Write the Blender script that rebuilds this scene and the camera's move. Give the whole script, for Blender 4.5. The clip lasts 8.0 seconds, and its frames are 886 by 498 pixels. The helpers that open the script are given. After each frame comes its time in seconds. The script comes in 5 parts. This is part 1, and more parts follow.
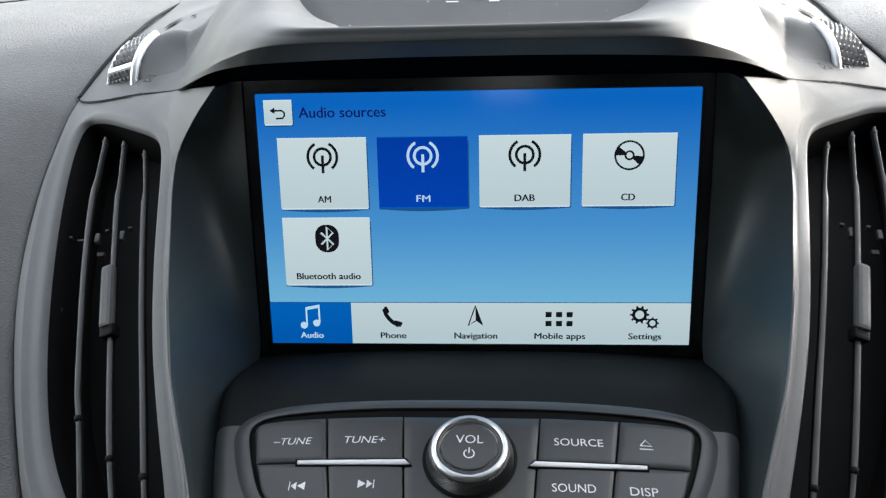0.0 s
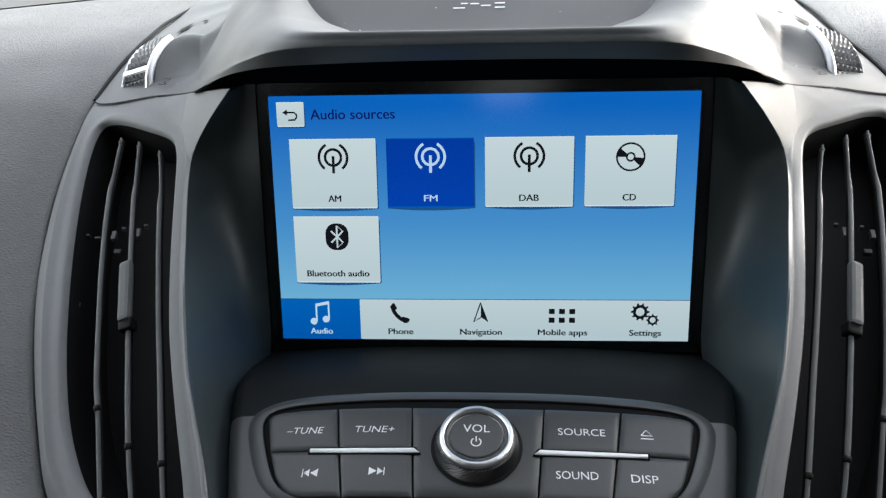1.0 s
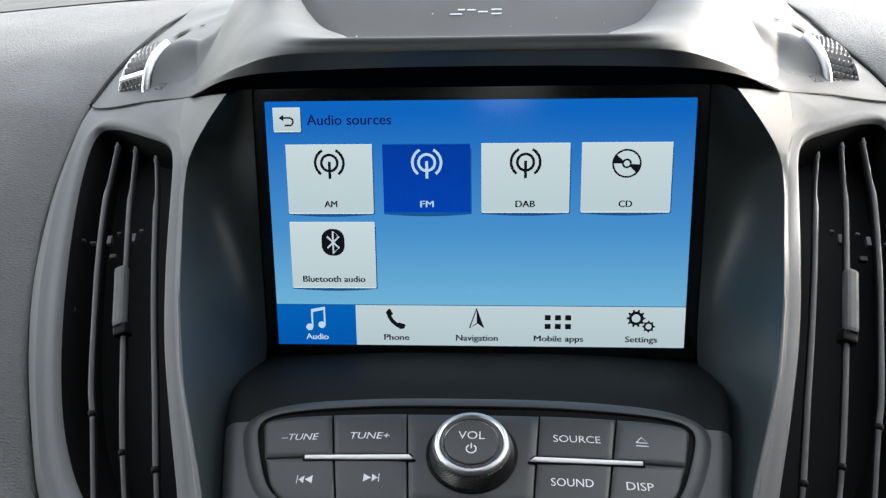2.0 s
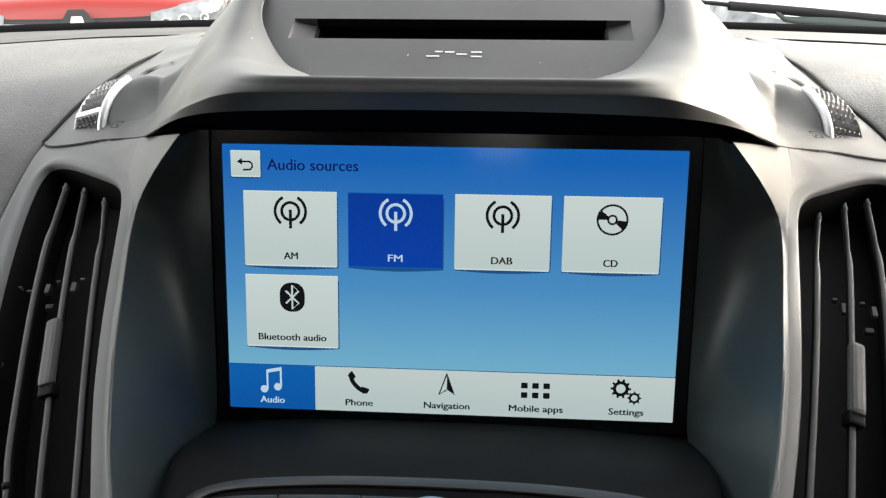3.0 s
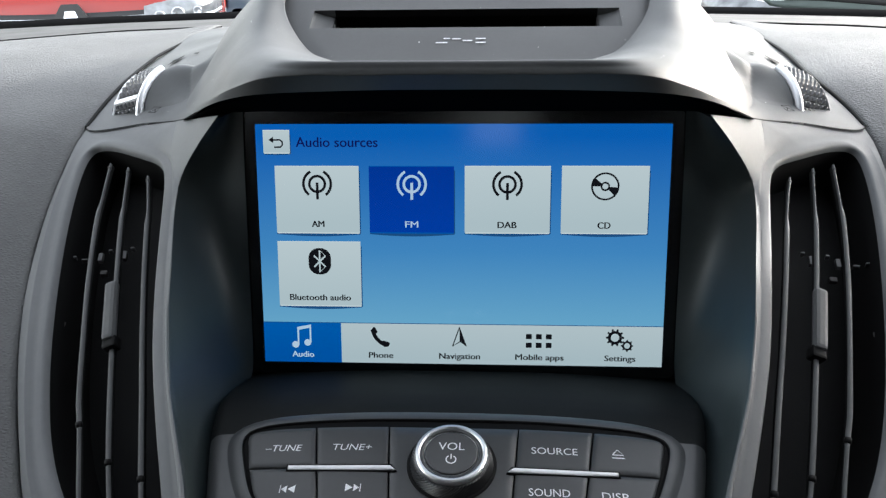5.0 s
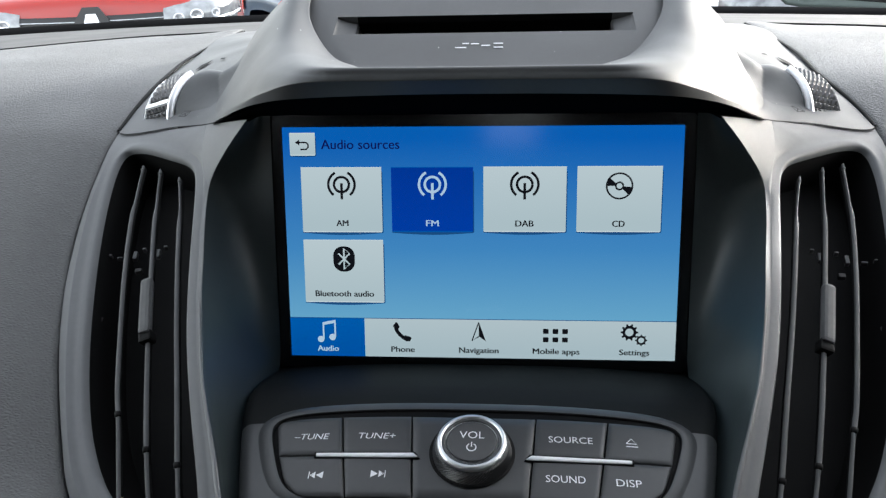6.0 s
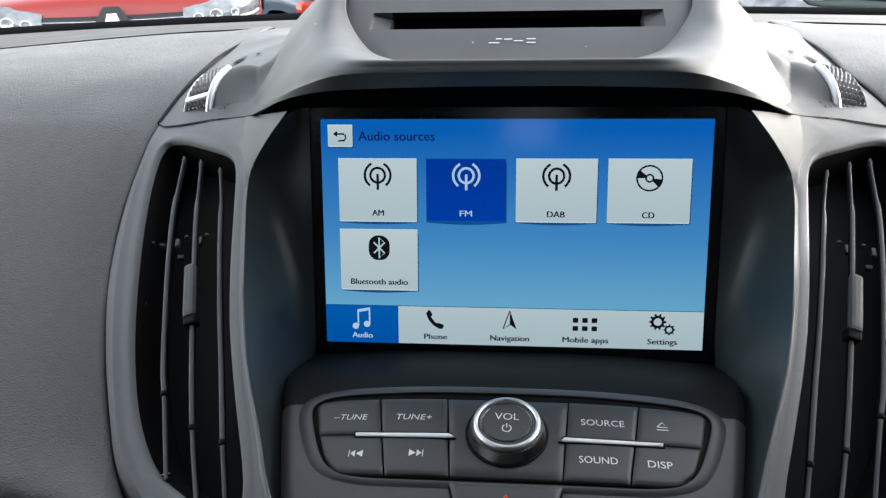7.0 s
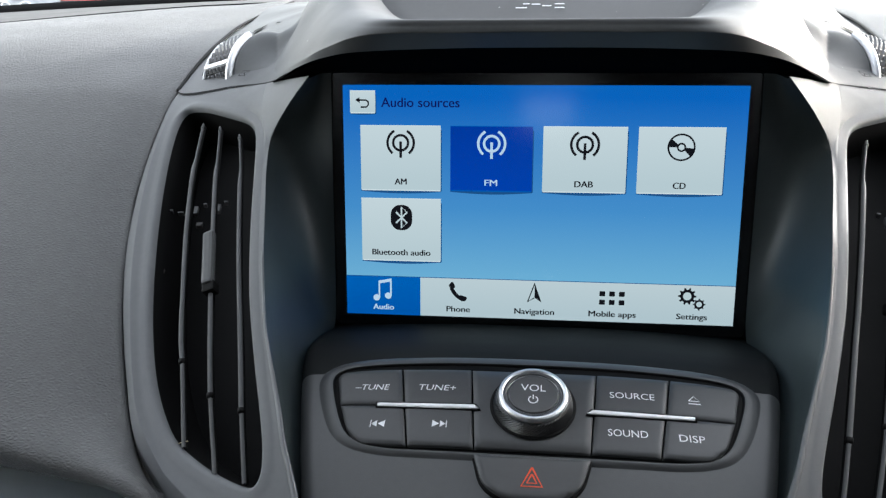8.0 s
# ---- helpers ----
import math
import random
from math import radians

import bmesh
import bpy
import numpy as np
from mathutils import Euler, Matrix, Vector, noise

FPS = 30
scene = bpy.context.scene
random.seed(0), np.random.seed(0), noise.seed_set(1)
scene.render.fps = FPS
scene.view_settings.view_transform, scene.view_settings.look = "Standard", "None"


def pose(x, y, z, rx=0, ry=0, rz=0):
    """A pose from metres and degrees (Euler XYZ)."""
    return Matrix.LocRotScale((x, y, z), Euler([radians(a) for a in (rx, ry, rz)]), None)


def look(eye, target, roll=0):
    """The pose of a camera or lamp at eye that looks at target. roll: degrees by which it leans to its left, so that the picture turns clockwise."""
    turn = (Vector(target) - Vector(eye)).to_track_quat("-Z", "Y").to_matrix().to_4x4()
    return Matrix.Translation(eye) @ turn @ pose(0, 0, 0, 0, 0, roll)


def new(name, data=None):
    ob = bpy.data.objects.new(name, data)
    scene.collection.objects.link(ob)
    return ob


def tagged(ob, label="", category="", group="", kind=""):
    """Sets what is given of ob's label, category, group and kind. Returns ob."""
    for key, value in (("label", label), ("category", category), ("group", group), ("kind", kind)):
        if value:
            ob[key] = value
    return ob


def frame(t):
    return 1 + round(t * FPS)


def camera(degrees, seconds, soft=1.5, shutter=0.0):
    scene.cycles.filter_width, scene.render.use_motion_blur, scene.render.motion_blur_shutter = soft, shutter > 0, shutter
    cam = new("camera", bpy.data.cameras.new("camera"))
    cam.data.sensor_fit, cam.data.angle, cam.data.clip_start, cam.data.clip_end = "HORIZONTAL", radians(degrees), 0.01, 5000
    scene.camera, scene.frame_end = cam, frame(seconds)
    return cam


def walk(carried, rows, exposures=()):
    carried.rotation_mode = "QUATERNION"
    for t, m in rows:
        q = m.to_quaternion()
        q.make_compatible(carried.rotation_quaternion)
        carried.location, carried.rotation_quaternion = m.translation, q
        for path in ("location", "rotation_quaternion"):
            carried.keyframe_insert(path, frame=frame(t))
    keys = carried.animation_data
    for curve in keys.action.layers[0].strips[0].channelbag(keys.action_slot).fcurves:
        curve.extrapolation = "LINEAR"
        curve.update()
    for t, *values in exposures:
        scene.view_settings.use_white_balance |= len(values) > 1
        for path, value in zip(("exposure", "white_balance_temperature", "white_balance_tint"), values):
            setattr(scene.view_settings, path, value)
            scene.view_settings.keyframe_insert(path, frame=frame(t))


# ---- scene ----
EXPOSE = 2.4
cam = camera(56.85, 8.0, soft=1.3)
PATH = [
    (0, (0.01063, -0.30235, 1.13249), (-0.13382, 1.49766, 0.27278), -2.16),
    (0.2, (0.00986, -0.30036, 1.13221), (-0.12163, 1.4978, 0.28376), -1.85),
    (0.5, (0.0087, -0.3069, 1.1316), (-0.13364, 1.498, 0.28185), -2.15),
    (1, (0.00817, -0.31329, 1.1336), (-0.13362, 1.49432, 0.28956), -1.91),
    (1.2, (0.00707, -0.31352, 1.13198), (-0.13047, 1.49876, 0.29466), -1.59),
    (2.3, (0.0106, -0.31169, 1.13453), (-0.1258, 1.50165, 0.30209), -1.68),
    (2.5, (0.01215, -0.30646, 1.13186), (-0.13542, 1.51291, 0.31448), -1.60),
    (2.7, (0.01381, -0.29131, 1.1293), (-0.12408, 1.53661, 0.30801), -0.81),
    (2.8, (0.01471, -0.28922, 1.12838), (-0.12254, 1.54846, 0.31605), -0.64),
    (3, (0.01671, -0.28522, 1.12694), (-0.1085, 1.57216, 0.39588), -0.04),
    (3.2, (0.01662, -0.2922, 1.13095), (-0.1018, 1.57651, 0.45487), -0.17),
    (3.3, (0.01666, -0.29433, 1.13305), (-0.10328, 1.57869, 0.45932), 0.01),
    (3.5, (0.01701, -0.29357, 1.13497), (-0.10483, 1.58304, 0.45418), -0.03),
    (3.7, (0.01637, -0.2942, 1.13406), (-0.10058, 1.57639, 0.45976), -0.28),
    (4, (0.01601, -0.30259, 1.13157), (-0.1053, 1.56641, 0.43008), -0.40),
    (4.2, (0.01564, -0.30488, 1.13174), (-0.08995, 1.55393, 0.38883), -0.35),
    (4.5, (0.01503, -0.31302, 1.13111), (-0.10232, 1.53522, 0.37598), -0.90),
    (4.7, (0.01246, -0.31835, 1.13076), (-0.10085, 1.53158, 0.37604), -0.88),
    (5.8, (0.01249, -0.3331, 1.13512), (-0.13116, 1.51388, 0.37919), -1.45),
    (6, (0.01204, -0.33607, 1.1357), (-0.14392, 1.50931, 0.38054), -1.53),
    (6.2, (0.01088, -0.33687, 1.13643), (-0.14156, 1.50697, 0.38146), -1.61),
    (6.5, (0.00931, -0.34104, 1.13719), (-0.16057, 1.50345, 0.38288), -1.77),
    (6.7, (0.00721, -0.34269, 1.13625), (-0.16786, 1.50045, 0.38049), -1.77),
    (7, (0.00442, -0.3474, 1.13466), (-0.18642, 1.49594, 0.38256), -1.44),
    (7.2, (0.00444, -0.34871, 1.13516), (-0.17945, 1.4948, 0.40347), -1.31),
    (7.5, (0.00466, -0.34822, 1.13504), (-0.20355, 1.49308, 0.38255), -1.73),
    (7.7, (0.00261, -0.34959, 1.1309), (-0.21568, 1.49006, 0.36685), -1.67),
    (7.8, (0.00168, -0.34797, 1.12883), (-0.22446, 1.48855, 0.35461), -1.69),
    (8, (-0.00023, -0.3424, 1.12412), (-0.22666, 1.48553, 0.34475), -1.32),
]
walk(cam, [(t, look(eye, target, roll)) for t, eye, target, roll in PATH], exposures=[(0.0, EXPOSE + 0.24, 6500, 10), (1.0, EXPOSE + 0.21, 6500, 10), (2.5, EXPOSE + 0.28, 6750, 10), (3.0, EXPOSE + 0.18, 7150, 10), (3.4, EXPOSE - 0.16, 6850, 10), (4.1, EXPOSE - 0.25, 6600, 10), (4.6, EXPOSE - 0.08, 6500, 10), (5.4, EXPOSE, 6400, 10), (7.4, EXPOSE, 6400, 10), (8.0, EXPOSE + 0.2, 6400, 10)])

# ---------------------------------------------------------------- light
SUN = Vector((0.83, 0.53, 0.19)).normalized()
world = bpy.data.worlds.new("sky")
scene.world = world
world.use_nodes = True
wn = world.node_tree.nodes
sky = wn.new("ShaderNodeTexSky")
sky.sky_type = "NISHITA"
sky.sun_disc = False
sky.sun_elevation = math.asin(SUN.z)
sky.sun_rotation = math.atan2(SUN.x, SUN.y)
sky.air_density, sky.dust_density, sky.ozone_density = 1.0, 1.3, 0.6
haze = wn.new("ShaderNodeHueSaturation")
haze.inputs["Saturation"].default_value = 0.30
world.node_tree.links.new(sky.outputs[0], haze.inputs["Color"])
world.node_tree.links.new(haze.outputs[0], wn["Background"].inputs[0])
wn["Background"].inputs[1].default_value = 0.235
sun = new("sun", bpy.data.lights.new("sun", "SUN"))
sun.data.energy, sun.data.angle, sun.data.color = 2.1, radians(2.0), (1.0, 0.97, 0.93)
sun.matrix_world = look(SUN * 20, (0, 0, 0))


# ---------------------------------------------------------------- materials
def material(name, color, rough=0.5, metal=0.0, noise_scale=0.0, vary=0.0, bump=0.0, bump_scale=900.0, spec=0.5, emit=None, strength=1.0, kind="NOISE"):
    """A node material: colour mottled at two scales, a fine relief and a varied gloss."""
    m = bpy.data.materials.new(name)
    m.use_nodes = True
    nt = m.node_tree
    b = nt.nodes["Principled BSDF"]
    b.inputs["Base Color"].default_value = (*color, 1)
    b.inputs["Roughness"].default_value = rough
    b.inputs["Metallic"].default_value = metal
    b.inputs["Specular IOR Level"].default_value = spec
    if emit:
        b.inputs["Emission Color"].default_value = (*emit, 1)
        b.inputs["Emission Strength"].default_value = strength
    tc = nt.nodes.new("ShaderNodeTexCoord")
    if vary:
        fine = nt.nodes.new("ShaderNodeTexNoise")
        fine.inputs["Scale"].default_value = noise_scale
        fine.inputs["Detail"].default_value = 4
        nt.links.new(tc.outputs["Object"], fine.inputs["Vector"])
        wide = nt.nodes.new("ShaderNodeTexNoise")
        wide.inputs["Scale"].default_value = noise_scale * 0.06
        nt.links.new(tc.outputs["Object"], wide.inputs["Vector"])
        both = nt.nodes.new("ShaderNodeMix")
        both.data_type = "FLOAT"
        both.inputs[0].default_value = 0.5
        nt.links.new(fine.outputs["Fac"], both.inputs[2])
        nt.links.new(wide.outputs["Fac"], both.inputs[3])
        ramp = nt.nodes.new("ShaderNodeMapRange")
        ramp.inputs[1].default_value, ramp.inputs[2].default_value = 0.3, 0.7
        ramp.inputs[3].default_value, ramp.inputs[4].default_value = 1 - vary, 1 + vary
        nt.links.new(both.outputs[0], ramp.inputs[0])
        mul = nt.nodes.new("ShaderNodeVectorMath")
        mul.operation = "SCALE"
        mul.inputs[0].default_value = color
        nt.links.new(ramp.outputs[0], mul.inputs["Scale"])
        nt.links.new(mul.outputs[0], b.inputs["Base Color"])
        gl = nt.nodes.new("ShaderNodeMapRange")
        gl.inputs[1].default_value, gl.inputs[2].default_value = 0.3, 0.7
        gl.inputs[3].default_value, gl.inputs[4].default_value = max(0.02, rough - 0.06), min(1, rough + 0.06)
        nt.links.new(wide.outputs["Fac"], gl.inputs[0])
        nt.links.new(gl.outputs[0], b.inputs["Roughness"])
    if bump:
        bp = nt.nodes.new("ShaderNodeBump")
        bp.inputs["Strength"].default_value = bump
        bp.inputs["Distance"].default_value = 0.0004
        if kind == "LEATHER":
            tex = nt.nodes.new("ShaderNodeTexVoronoi")
            tex.feature = "DISTANCE_TO_EDGE"
            tex.inputs["Scale"].default_value = bump_scale
            warp = nt.nodes.new("ShaderNodeTexNoise")
            warp.inputs["Scale"].default_value = bump_scale * 0.5
            add = nt.nodes.new("ShaderNodeVectorMath")
            add.operation = "MULTIPLY_ADD"
            add.inputs[1].default_value = (0.0008, 0.0008, 0.0008)
            longer = nt.nodes.new("ShaderNodeMapping")
            longer.inputs["Scale"].default_value = (0.6, 1.0, 1.0)
            nt.links.new(tc.outputs["Object"], longer.inputs["Vector"])
            nt.links.new(tc.outputs["Object"], warp.inputs["Vector"])
            nt.links.new(warp.outputs["Color"], add.inputs[0])
            nt.links.new(longer.outputs[0], add.inputs[2])
            nt.links.new(add.outputs[0], tex.inputs["Vector"])
            cut = nt.nodes.new("ShaderNodeMapRange")
            cut.inputs[2].default_value = 0.4
            nt.links.new(tex.outputs["Distance"], cut.inputs[0])
            nt.links.new(cut.outputs[0], bp.inputs["Height"])
        else:
            tex = nt.nodes.new("ShaderNodeTexNoise")
            tex.inputs["Scale"].default_value = bump_scale
            tex.inputs["Detail"].default_value = 3
            nt.links.new(tc.outputs["Object"], tex.inputs["Vector"])
            nt.links.new(tex.outputs["Fac"], bp.inputs["Height"])
        nt.links.new(bp.outputs[0], b.inputs["Normal"])
    return m


M_HOOD = material("satin_charcoal_plastic", (0.086, 0.089, 0.091), 0.52, noise_scale=400, vary=0.06, bump=0.12, bump_scale=2600, spec=0.33)
M_TRIM = material("satin_grey_trim", (0.140, 0.145, 0.148), 0.54, noise_scale=400, vary=0.06, bump=0.10, bump_scale=2600, spec=0.4)
M_BEAD = material("highlight_bead", (0.11, 0.115, 0.12), 0.42, noise_scale=400, vary=0.05, spec=0.6)
M_COVER = material("matt_cover_plastic", (0.07, 0.071, 0.073), 0.5, noise_scale=500, vary=0.06, bump=0.2, bump_scale=2800)
# near-black colour puts the hood's shade on its underside, against the display's glow
M_HEADER = material("shaded_header_plastic", (0.0045, 0.0052, 0.0054), 0.85, noise_scale=300, vary=0.08, bump=0.15, bump_scale=2600, spec=0.0)
# darker copy of the panel's plastic: shade put into the shelf's colour
M_SHELF_SHADE = material("shaded_panel_plastic", (0.022, 0.0235, 0.024), 0.5, noise_scale=300, vary=0.08, bump=0.10, bump_scale=2600, spec=0.02)
M_WALL = material("recess_wall_plastic", (0.034, 0.044, 0.046), 0.38, noise_scale=300, vary=0.08, bump=0.15, bump_scale=2600, spec=0.3)
M_BODY = material("panel_plastic", (0.068, 0.070, 0.072), 0.42, noise_scale=400, vary=0.06, bump=0.12, bump_scale=2600, spec=0.5)
M_BUTTON = material("button_plastic", (0.054, 0.0555, 0.057), 0.42, noise_scale=500, vary=0.06, bump=0.08, bump_scale=3000, spec=0.5)
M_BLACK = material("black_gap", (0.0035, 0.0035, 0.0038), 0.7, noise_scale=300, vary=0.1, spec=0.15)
M_GLOSS = material("gloss_black_bezel", (0.010, 0.011, 0.012), 0.16, noise_scale=200, vary=0.05)
M_SLAT = material("slat_plastic", (0.10, 0.102, 0.104), 0.6, noise_scale=400, vary=0.10, bump=0.15, bump_scale=2600, spec=0.3)
M_VENT = material("vent_black", (0.006, 0.006, 0.0062), 0.65, noise_scale=300, vary=0.1, spec=0.15)
M_CHROME = material("satin_chrome", (0.78, 0.79, 0.80), 0.38, 1.0, noise_scale=500, vary=0.03)
M_BAR = material("bright_bar", (0.94, 0.94, 0.95), 0.3, 0.0, noise_scale=500, vary=0.02)
M_LEATHER = material("grained_dash_skin", (0.098, 0.099, 0.099), 0.54, noise_scale=260, vary=0.12, spec=0.42, bump=0.55, bump_scale=780, kind="LEATHER")
M_STRIP = material("dash_strip_plastic", (0.05, 0.0495, 0.0495), 0.65, noise_scale=300, vary=0.06, bump=0.2, bump_scale=1800, spec=0.3)
M_LEGEND = material("legend_white", (0.80, 0.81, 0.83), 0.5, noise_scale=800, vary=0.05)
M_RED = material("legend_red", (0.75, 0.09, 0.03), 0.5)
M_RUBBER = material("black_rubber", (0.010, 0.010, 0.0105), 0.75, noise_scale=60, vary=0.1, spec=0.15)
M_LINING = material("cabin_lining", (0.14, 0.139, 0.135), 0.9, noise_scale=60, vary=0.08)
# pale blue-grey stands in for sky reflected on a darker lid
M_LID = material("sky_reflection_lid", (0.50, 0.57, 0.62), 0.35, noise_scale=200, vary=0.05, bump=0.08, bump_scale=2400)
M_DARK = material("cabin_dark", (0.035, 0.035, 0.037), 0.8, noise_scale=60, vary=0.08)


# ---------------------------------------------------------------- mesh tools
def link(name, me, mat, parent=None, label=""):
    ob = new(name, me)
    if mat is not None:
        me.materials.append(mat)
    if parent is not None:
        ob.parent = parent
        ob.matrix_parent_inverse = Matrix.Translation(-parent.location)
    if label:
        ob["label"] = label
    return ob


def mesh(name, verts, faces, mat, parent=None, label="", smooth=True, weld=0.0):
    me = bpy.data.meshes.new(name)
    me.from_pydata([tuple(map(float, v)) for v in verts], [], [tuple(map(int, f)) for f in faces])
    bm = bmesh.new()
    bm.from_mesh(me)
    if weld:
        bmesh.ops.remove_doubles(bm, verts=bm.verts, dist=weld)
    bmesh.ops.recalc_face_normals(bm, faces=bm.faces)
    bm.to_mesh(me)
    bm.free()
    for p in me.polygons:
        p.use_smooth = smooth
    return link(name, me, mat, parent, label)


def part(name, bm, mat, parent=None, label="", smooth=False):
    me = bpy.data.meshes.new(name)
    bmesh.ops.recalc_face_normals(bm, faces=bm.faces)
    bm.to_mesh(me)
    bm.free()
    for p in me.polygons:
        p.use_smooth = smooth
    return link(name, me, mat, parent, label)


def thing(name, label, category, at=(0, 0, 0), group="", kind=""):
    ob = new(name)
    ob.location = at
    ob.empty_display_size = 0.02
    return tagged(ob, label, category, group, kind)


def curve(pts, n):
    """n points along a Catmull-Rom spline through pts, evenly by chord length."""
    p = np.array(pts, float)
    if len(p) == 2:
        return p[0] + np.linspace(0, 1, n)[:, None] * (p[1] - p[0])
    q = np.vstack([2 * p[0] - p[1], p, 2 * p[-1] - p[-2]])
    fine = []
    for i in range(len(p) - 1):
        a, b, c, d = q[i:i + 4]
        t = np.linspace(0, 1, 24, endpoint=False)[:, None]
        fine.append(0.5 * (2 * b + (c - a) * t + (2 * a - 5 * b + 4 * c - d) * t * t + (3 * b - a - 3 * c + d) * t ** 3))
    fine = np.vstack(fine + [p[-1:]])
    s = np.concatenate([[0], np.cumsum(np.linalg.norm(np.diff(fine, axis=0), axis=1))])
    at = np.linspace(0, s[-1], n)
    return np.stack([np.interp(at, s, fine[:, k]) for k in range(fine.shape[1])], axis=1)


def spread(pts, n):
    """As curve, but evenly by control point."""
    p = np.array(pts, float)
    q = np.vstack([2 * p[0] - p[1], p, 2 * p[-1] - p[-2]])
    out = []
    for u in np.linspace(0, len(p) - 1, n):
        i = min(int(u), len(p) - 2)
        t = u - i
        a, b, c, d = q[i:i + 4]
        out.append(0.5 * (2 * b + (c - a) * t + (2 * a - 5 * b + 4 * c - d) * t * t + (3 * b - a - 3 * c + d) * t ** 3))
    return np.array(out)


def loft(sections, nu, nv, even=False):
    """A grid nu x nv of points over the sections (each a list of control points)."""
    rows = np.array([(curve if even else spread)(s, nv) for s in sections])
    return np.array([spread(rows[:, j], nu) for j in range(nv)]).transpose(1, 0, 2)


def grid_faces(nu, nv, closed=False):
    f = []
    for i in range(nu - (0 if closed else 1)):
        k = (i + 1) % nu
        for j in range(nv - 1):
            f.append((i * nv + j, k * nv + j, k * nv + j + 1, i * nv + j + 1))
    return f


def sheet(name, g, mat, parent=None, label="", closed=False, smooth=True, side=1):
    g = np.array(g) * np.array([side, 1, 1])
    return mesh(name, g.reshape(-1, 3), grid_faces(g.shape[0], g.shape[1], closed), mat, parent, label, smooth)


def box(name, lo, hi, mat, parent=None, label="", bevel=0.0, m=None):
    bm = bmesh.new()
    bmesh.ops.create_cube(bm, size=1)
    lo, hi = Vector(lo), Vector(hi)
    for v in bm.verts:
        v.co = (lo + hi) / 2 + Vector([v.co[k] * (hi - lo)[k] for k in range(3)])
    if bevel:
        bmesh.ops.bevel(bm, geom=bm.edges[:], offset=bevel, segments=2, affect="EDGES", profile=0.6)
    if m is not None:
        bmesh.ops.transform(bm, matrix=m, verts=bm.verts)
    return part(name, bm, mat, parent, label)


def lathe(name, profile, n, mat, parent, m, label="", wobble=None, smooth=True):
    """A turned solid from (radius, height) pairs, about the z axis of m."""
    v, f = [], []
    for j, (r, h) in enumerate(profile):
        for i in range(n):
            k = r + (wobble(i, j) if wobble else 0)
            v.append(m @ Vector((k * math.cos(2 * math.pi * i / n), k * math.sin(2 * math.pi * i / n), h)))
    for j in range(len(profile) - 1):
        for i in range(n):
            k = (i + 1) % n
            f.append((j * n + i, j * n + k, (j + 1) * n + k, (j + 1) * n + i))
    f.append(tuple(range(n)))
    f.append(tuple(range((len(profile) - 1) * n, len(profile) * n)))
    return mesh(name, v, f, mat, parent, label, smooth)


def flat(name, polys, put, mat, parent, label="", depth=0.0, lift=0.0):
    """Flat shapes (lists of 2D points) laid on a surface by put(x, y, height); with depth they are low blocks."""
    v, f = [], []
    for poly in polys:
        k = len(v)
        n = len(poly)
        v += [put(x, y, lift + depth) for x, y in poly]
        f.append(tuple(range(k, k + n)))
        if depth:
            v += [put(x, y, lift) for x, y in poly]
            f += [(k + i, k + (i + 1) % n, k + n + (i + 1) % n, k + n + i) for i in range(n)]
    return mesh(name, v, f, mat, parent, label, smooth=False)


def strokes(paths, width):
    """Quads that draw the 2D lines with a pen of that width."""
    out = []
    for path in paths:
        p = [Vector(q) for q in path]
        left, right = [], []
        for i in range(len(p)):
            d = (p[min(i + 1, len(p) - 1)] - p[max(i - 1, 0)]).normalized()
            n = Vector((-d.y, d.x)) * width / 2
            left.append(p[i] + n)
            right.append(p[i] - n)
        for i in range(len(p) - 1):
            out.append([tuple(left[i]), tuple(left[i + 1]), tuple(right[i + 1]), tuple(right[i])])
    return out


def arc(cx, cy, r, a0, a1, n=20):
    return [(cx + r * math.cos(radians(a)), cy + r * math.sin(radians(a))) for a in np.linspace(a0, a1, n)]


def words(text, cap, width, put, mat, parent, name="lettering", shear=0.0, lift=0.0, weight=0.044):
    """Lettering in the built-in font with that capital height and width, centred, laid on a surface by put(x, y, height)."""
    cu = bpy.data.curves.new("words", "FONT")
    cu.body, cu.size, cu.align_x, cu.shear, cu.offset = text, 1.0, "CENTER", shear, 0.0
    cu.resolution_u = 3
    tmp = bpy.data.objects.new("words", cu)
    scene.collection.objects.link(tmp)
    me = bpy.data.meshes.new_from_object(tmp.evaluated_get(bpy.context.evaluated_depsgraph_get()))
    bpy.data.objects.remove(tmp)
    bpy.data.curves.remove(cu)
    xs = [v.co.x for v in me.vertices]
    k, mid = width / (max(xs) - min(xs)), (max(xs) + min(xs)) / 2
    bm = bmesh.new()
    for n, d in enumerate((0, -1, 1) if weight else (0,)):
        last = len(bm.verts)
        bm.from_mesh(me)
        bm.verts.ensure_lookup_table()
        for v in bm.verts[last:]:
            v.co = put((v.co.x - mid) * k + d * weight * cap, (v.co.y - 0.345) * cap / 0.69, lift + (0.02 * n if cap > 1 else 0))
    bm.to_mesh(me)
    bm.free()
    me.materials.clear()
    me.name = name
    return link(name, me, mat, parent)


# ---------------------------------------------------------------- shapes of the dashboard
RECLINE = radians(11.5)


def screen_at(x, v, h=0.0):
    """A point of the display's plane: metres right of and above its middle, h towards the cabin."""
    return Vector((x, v * math.sin(RECLINE) - h * math.cos(RECLINE), 1 + v * math.cos(RECLINE) + h * math.sin(RECLINE)))


def mm(x, v, h=0.0):
    return screen_at(x / 1000, v / 1000, h / 1000)


def vent_z(x, y):
    """Height of the face in which an air vent sits."""
    return 1.0189 - 0.3373 * (abs(x) - 0.14) + 0.5997 * y - 0.8834 * y * y


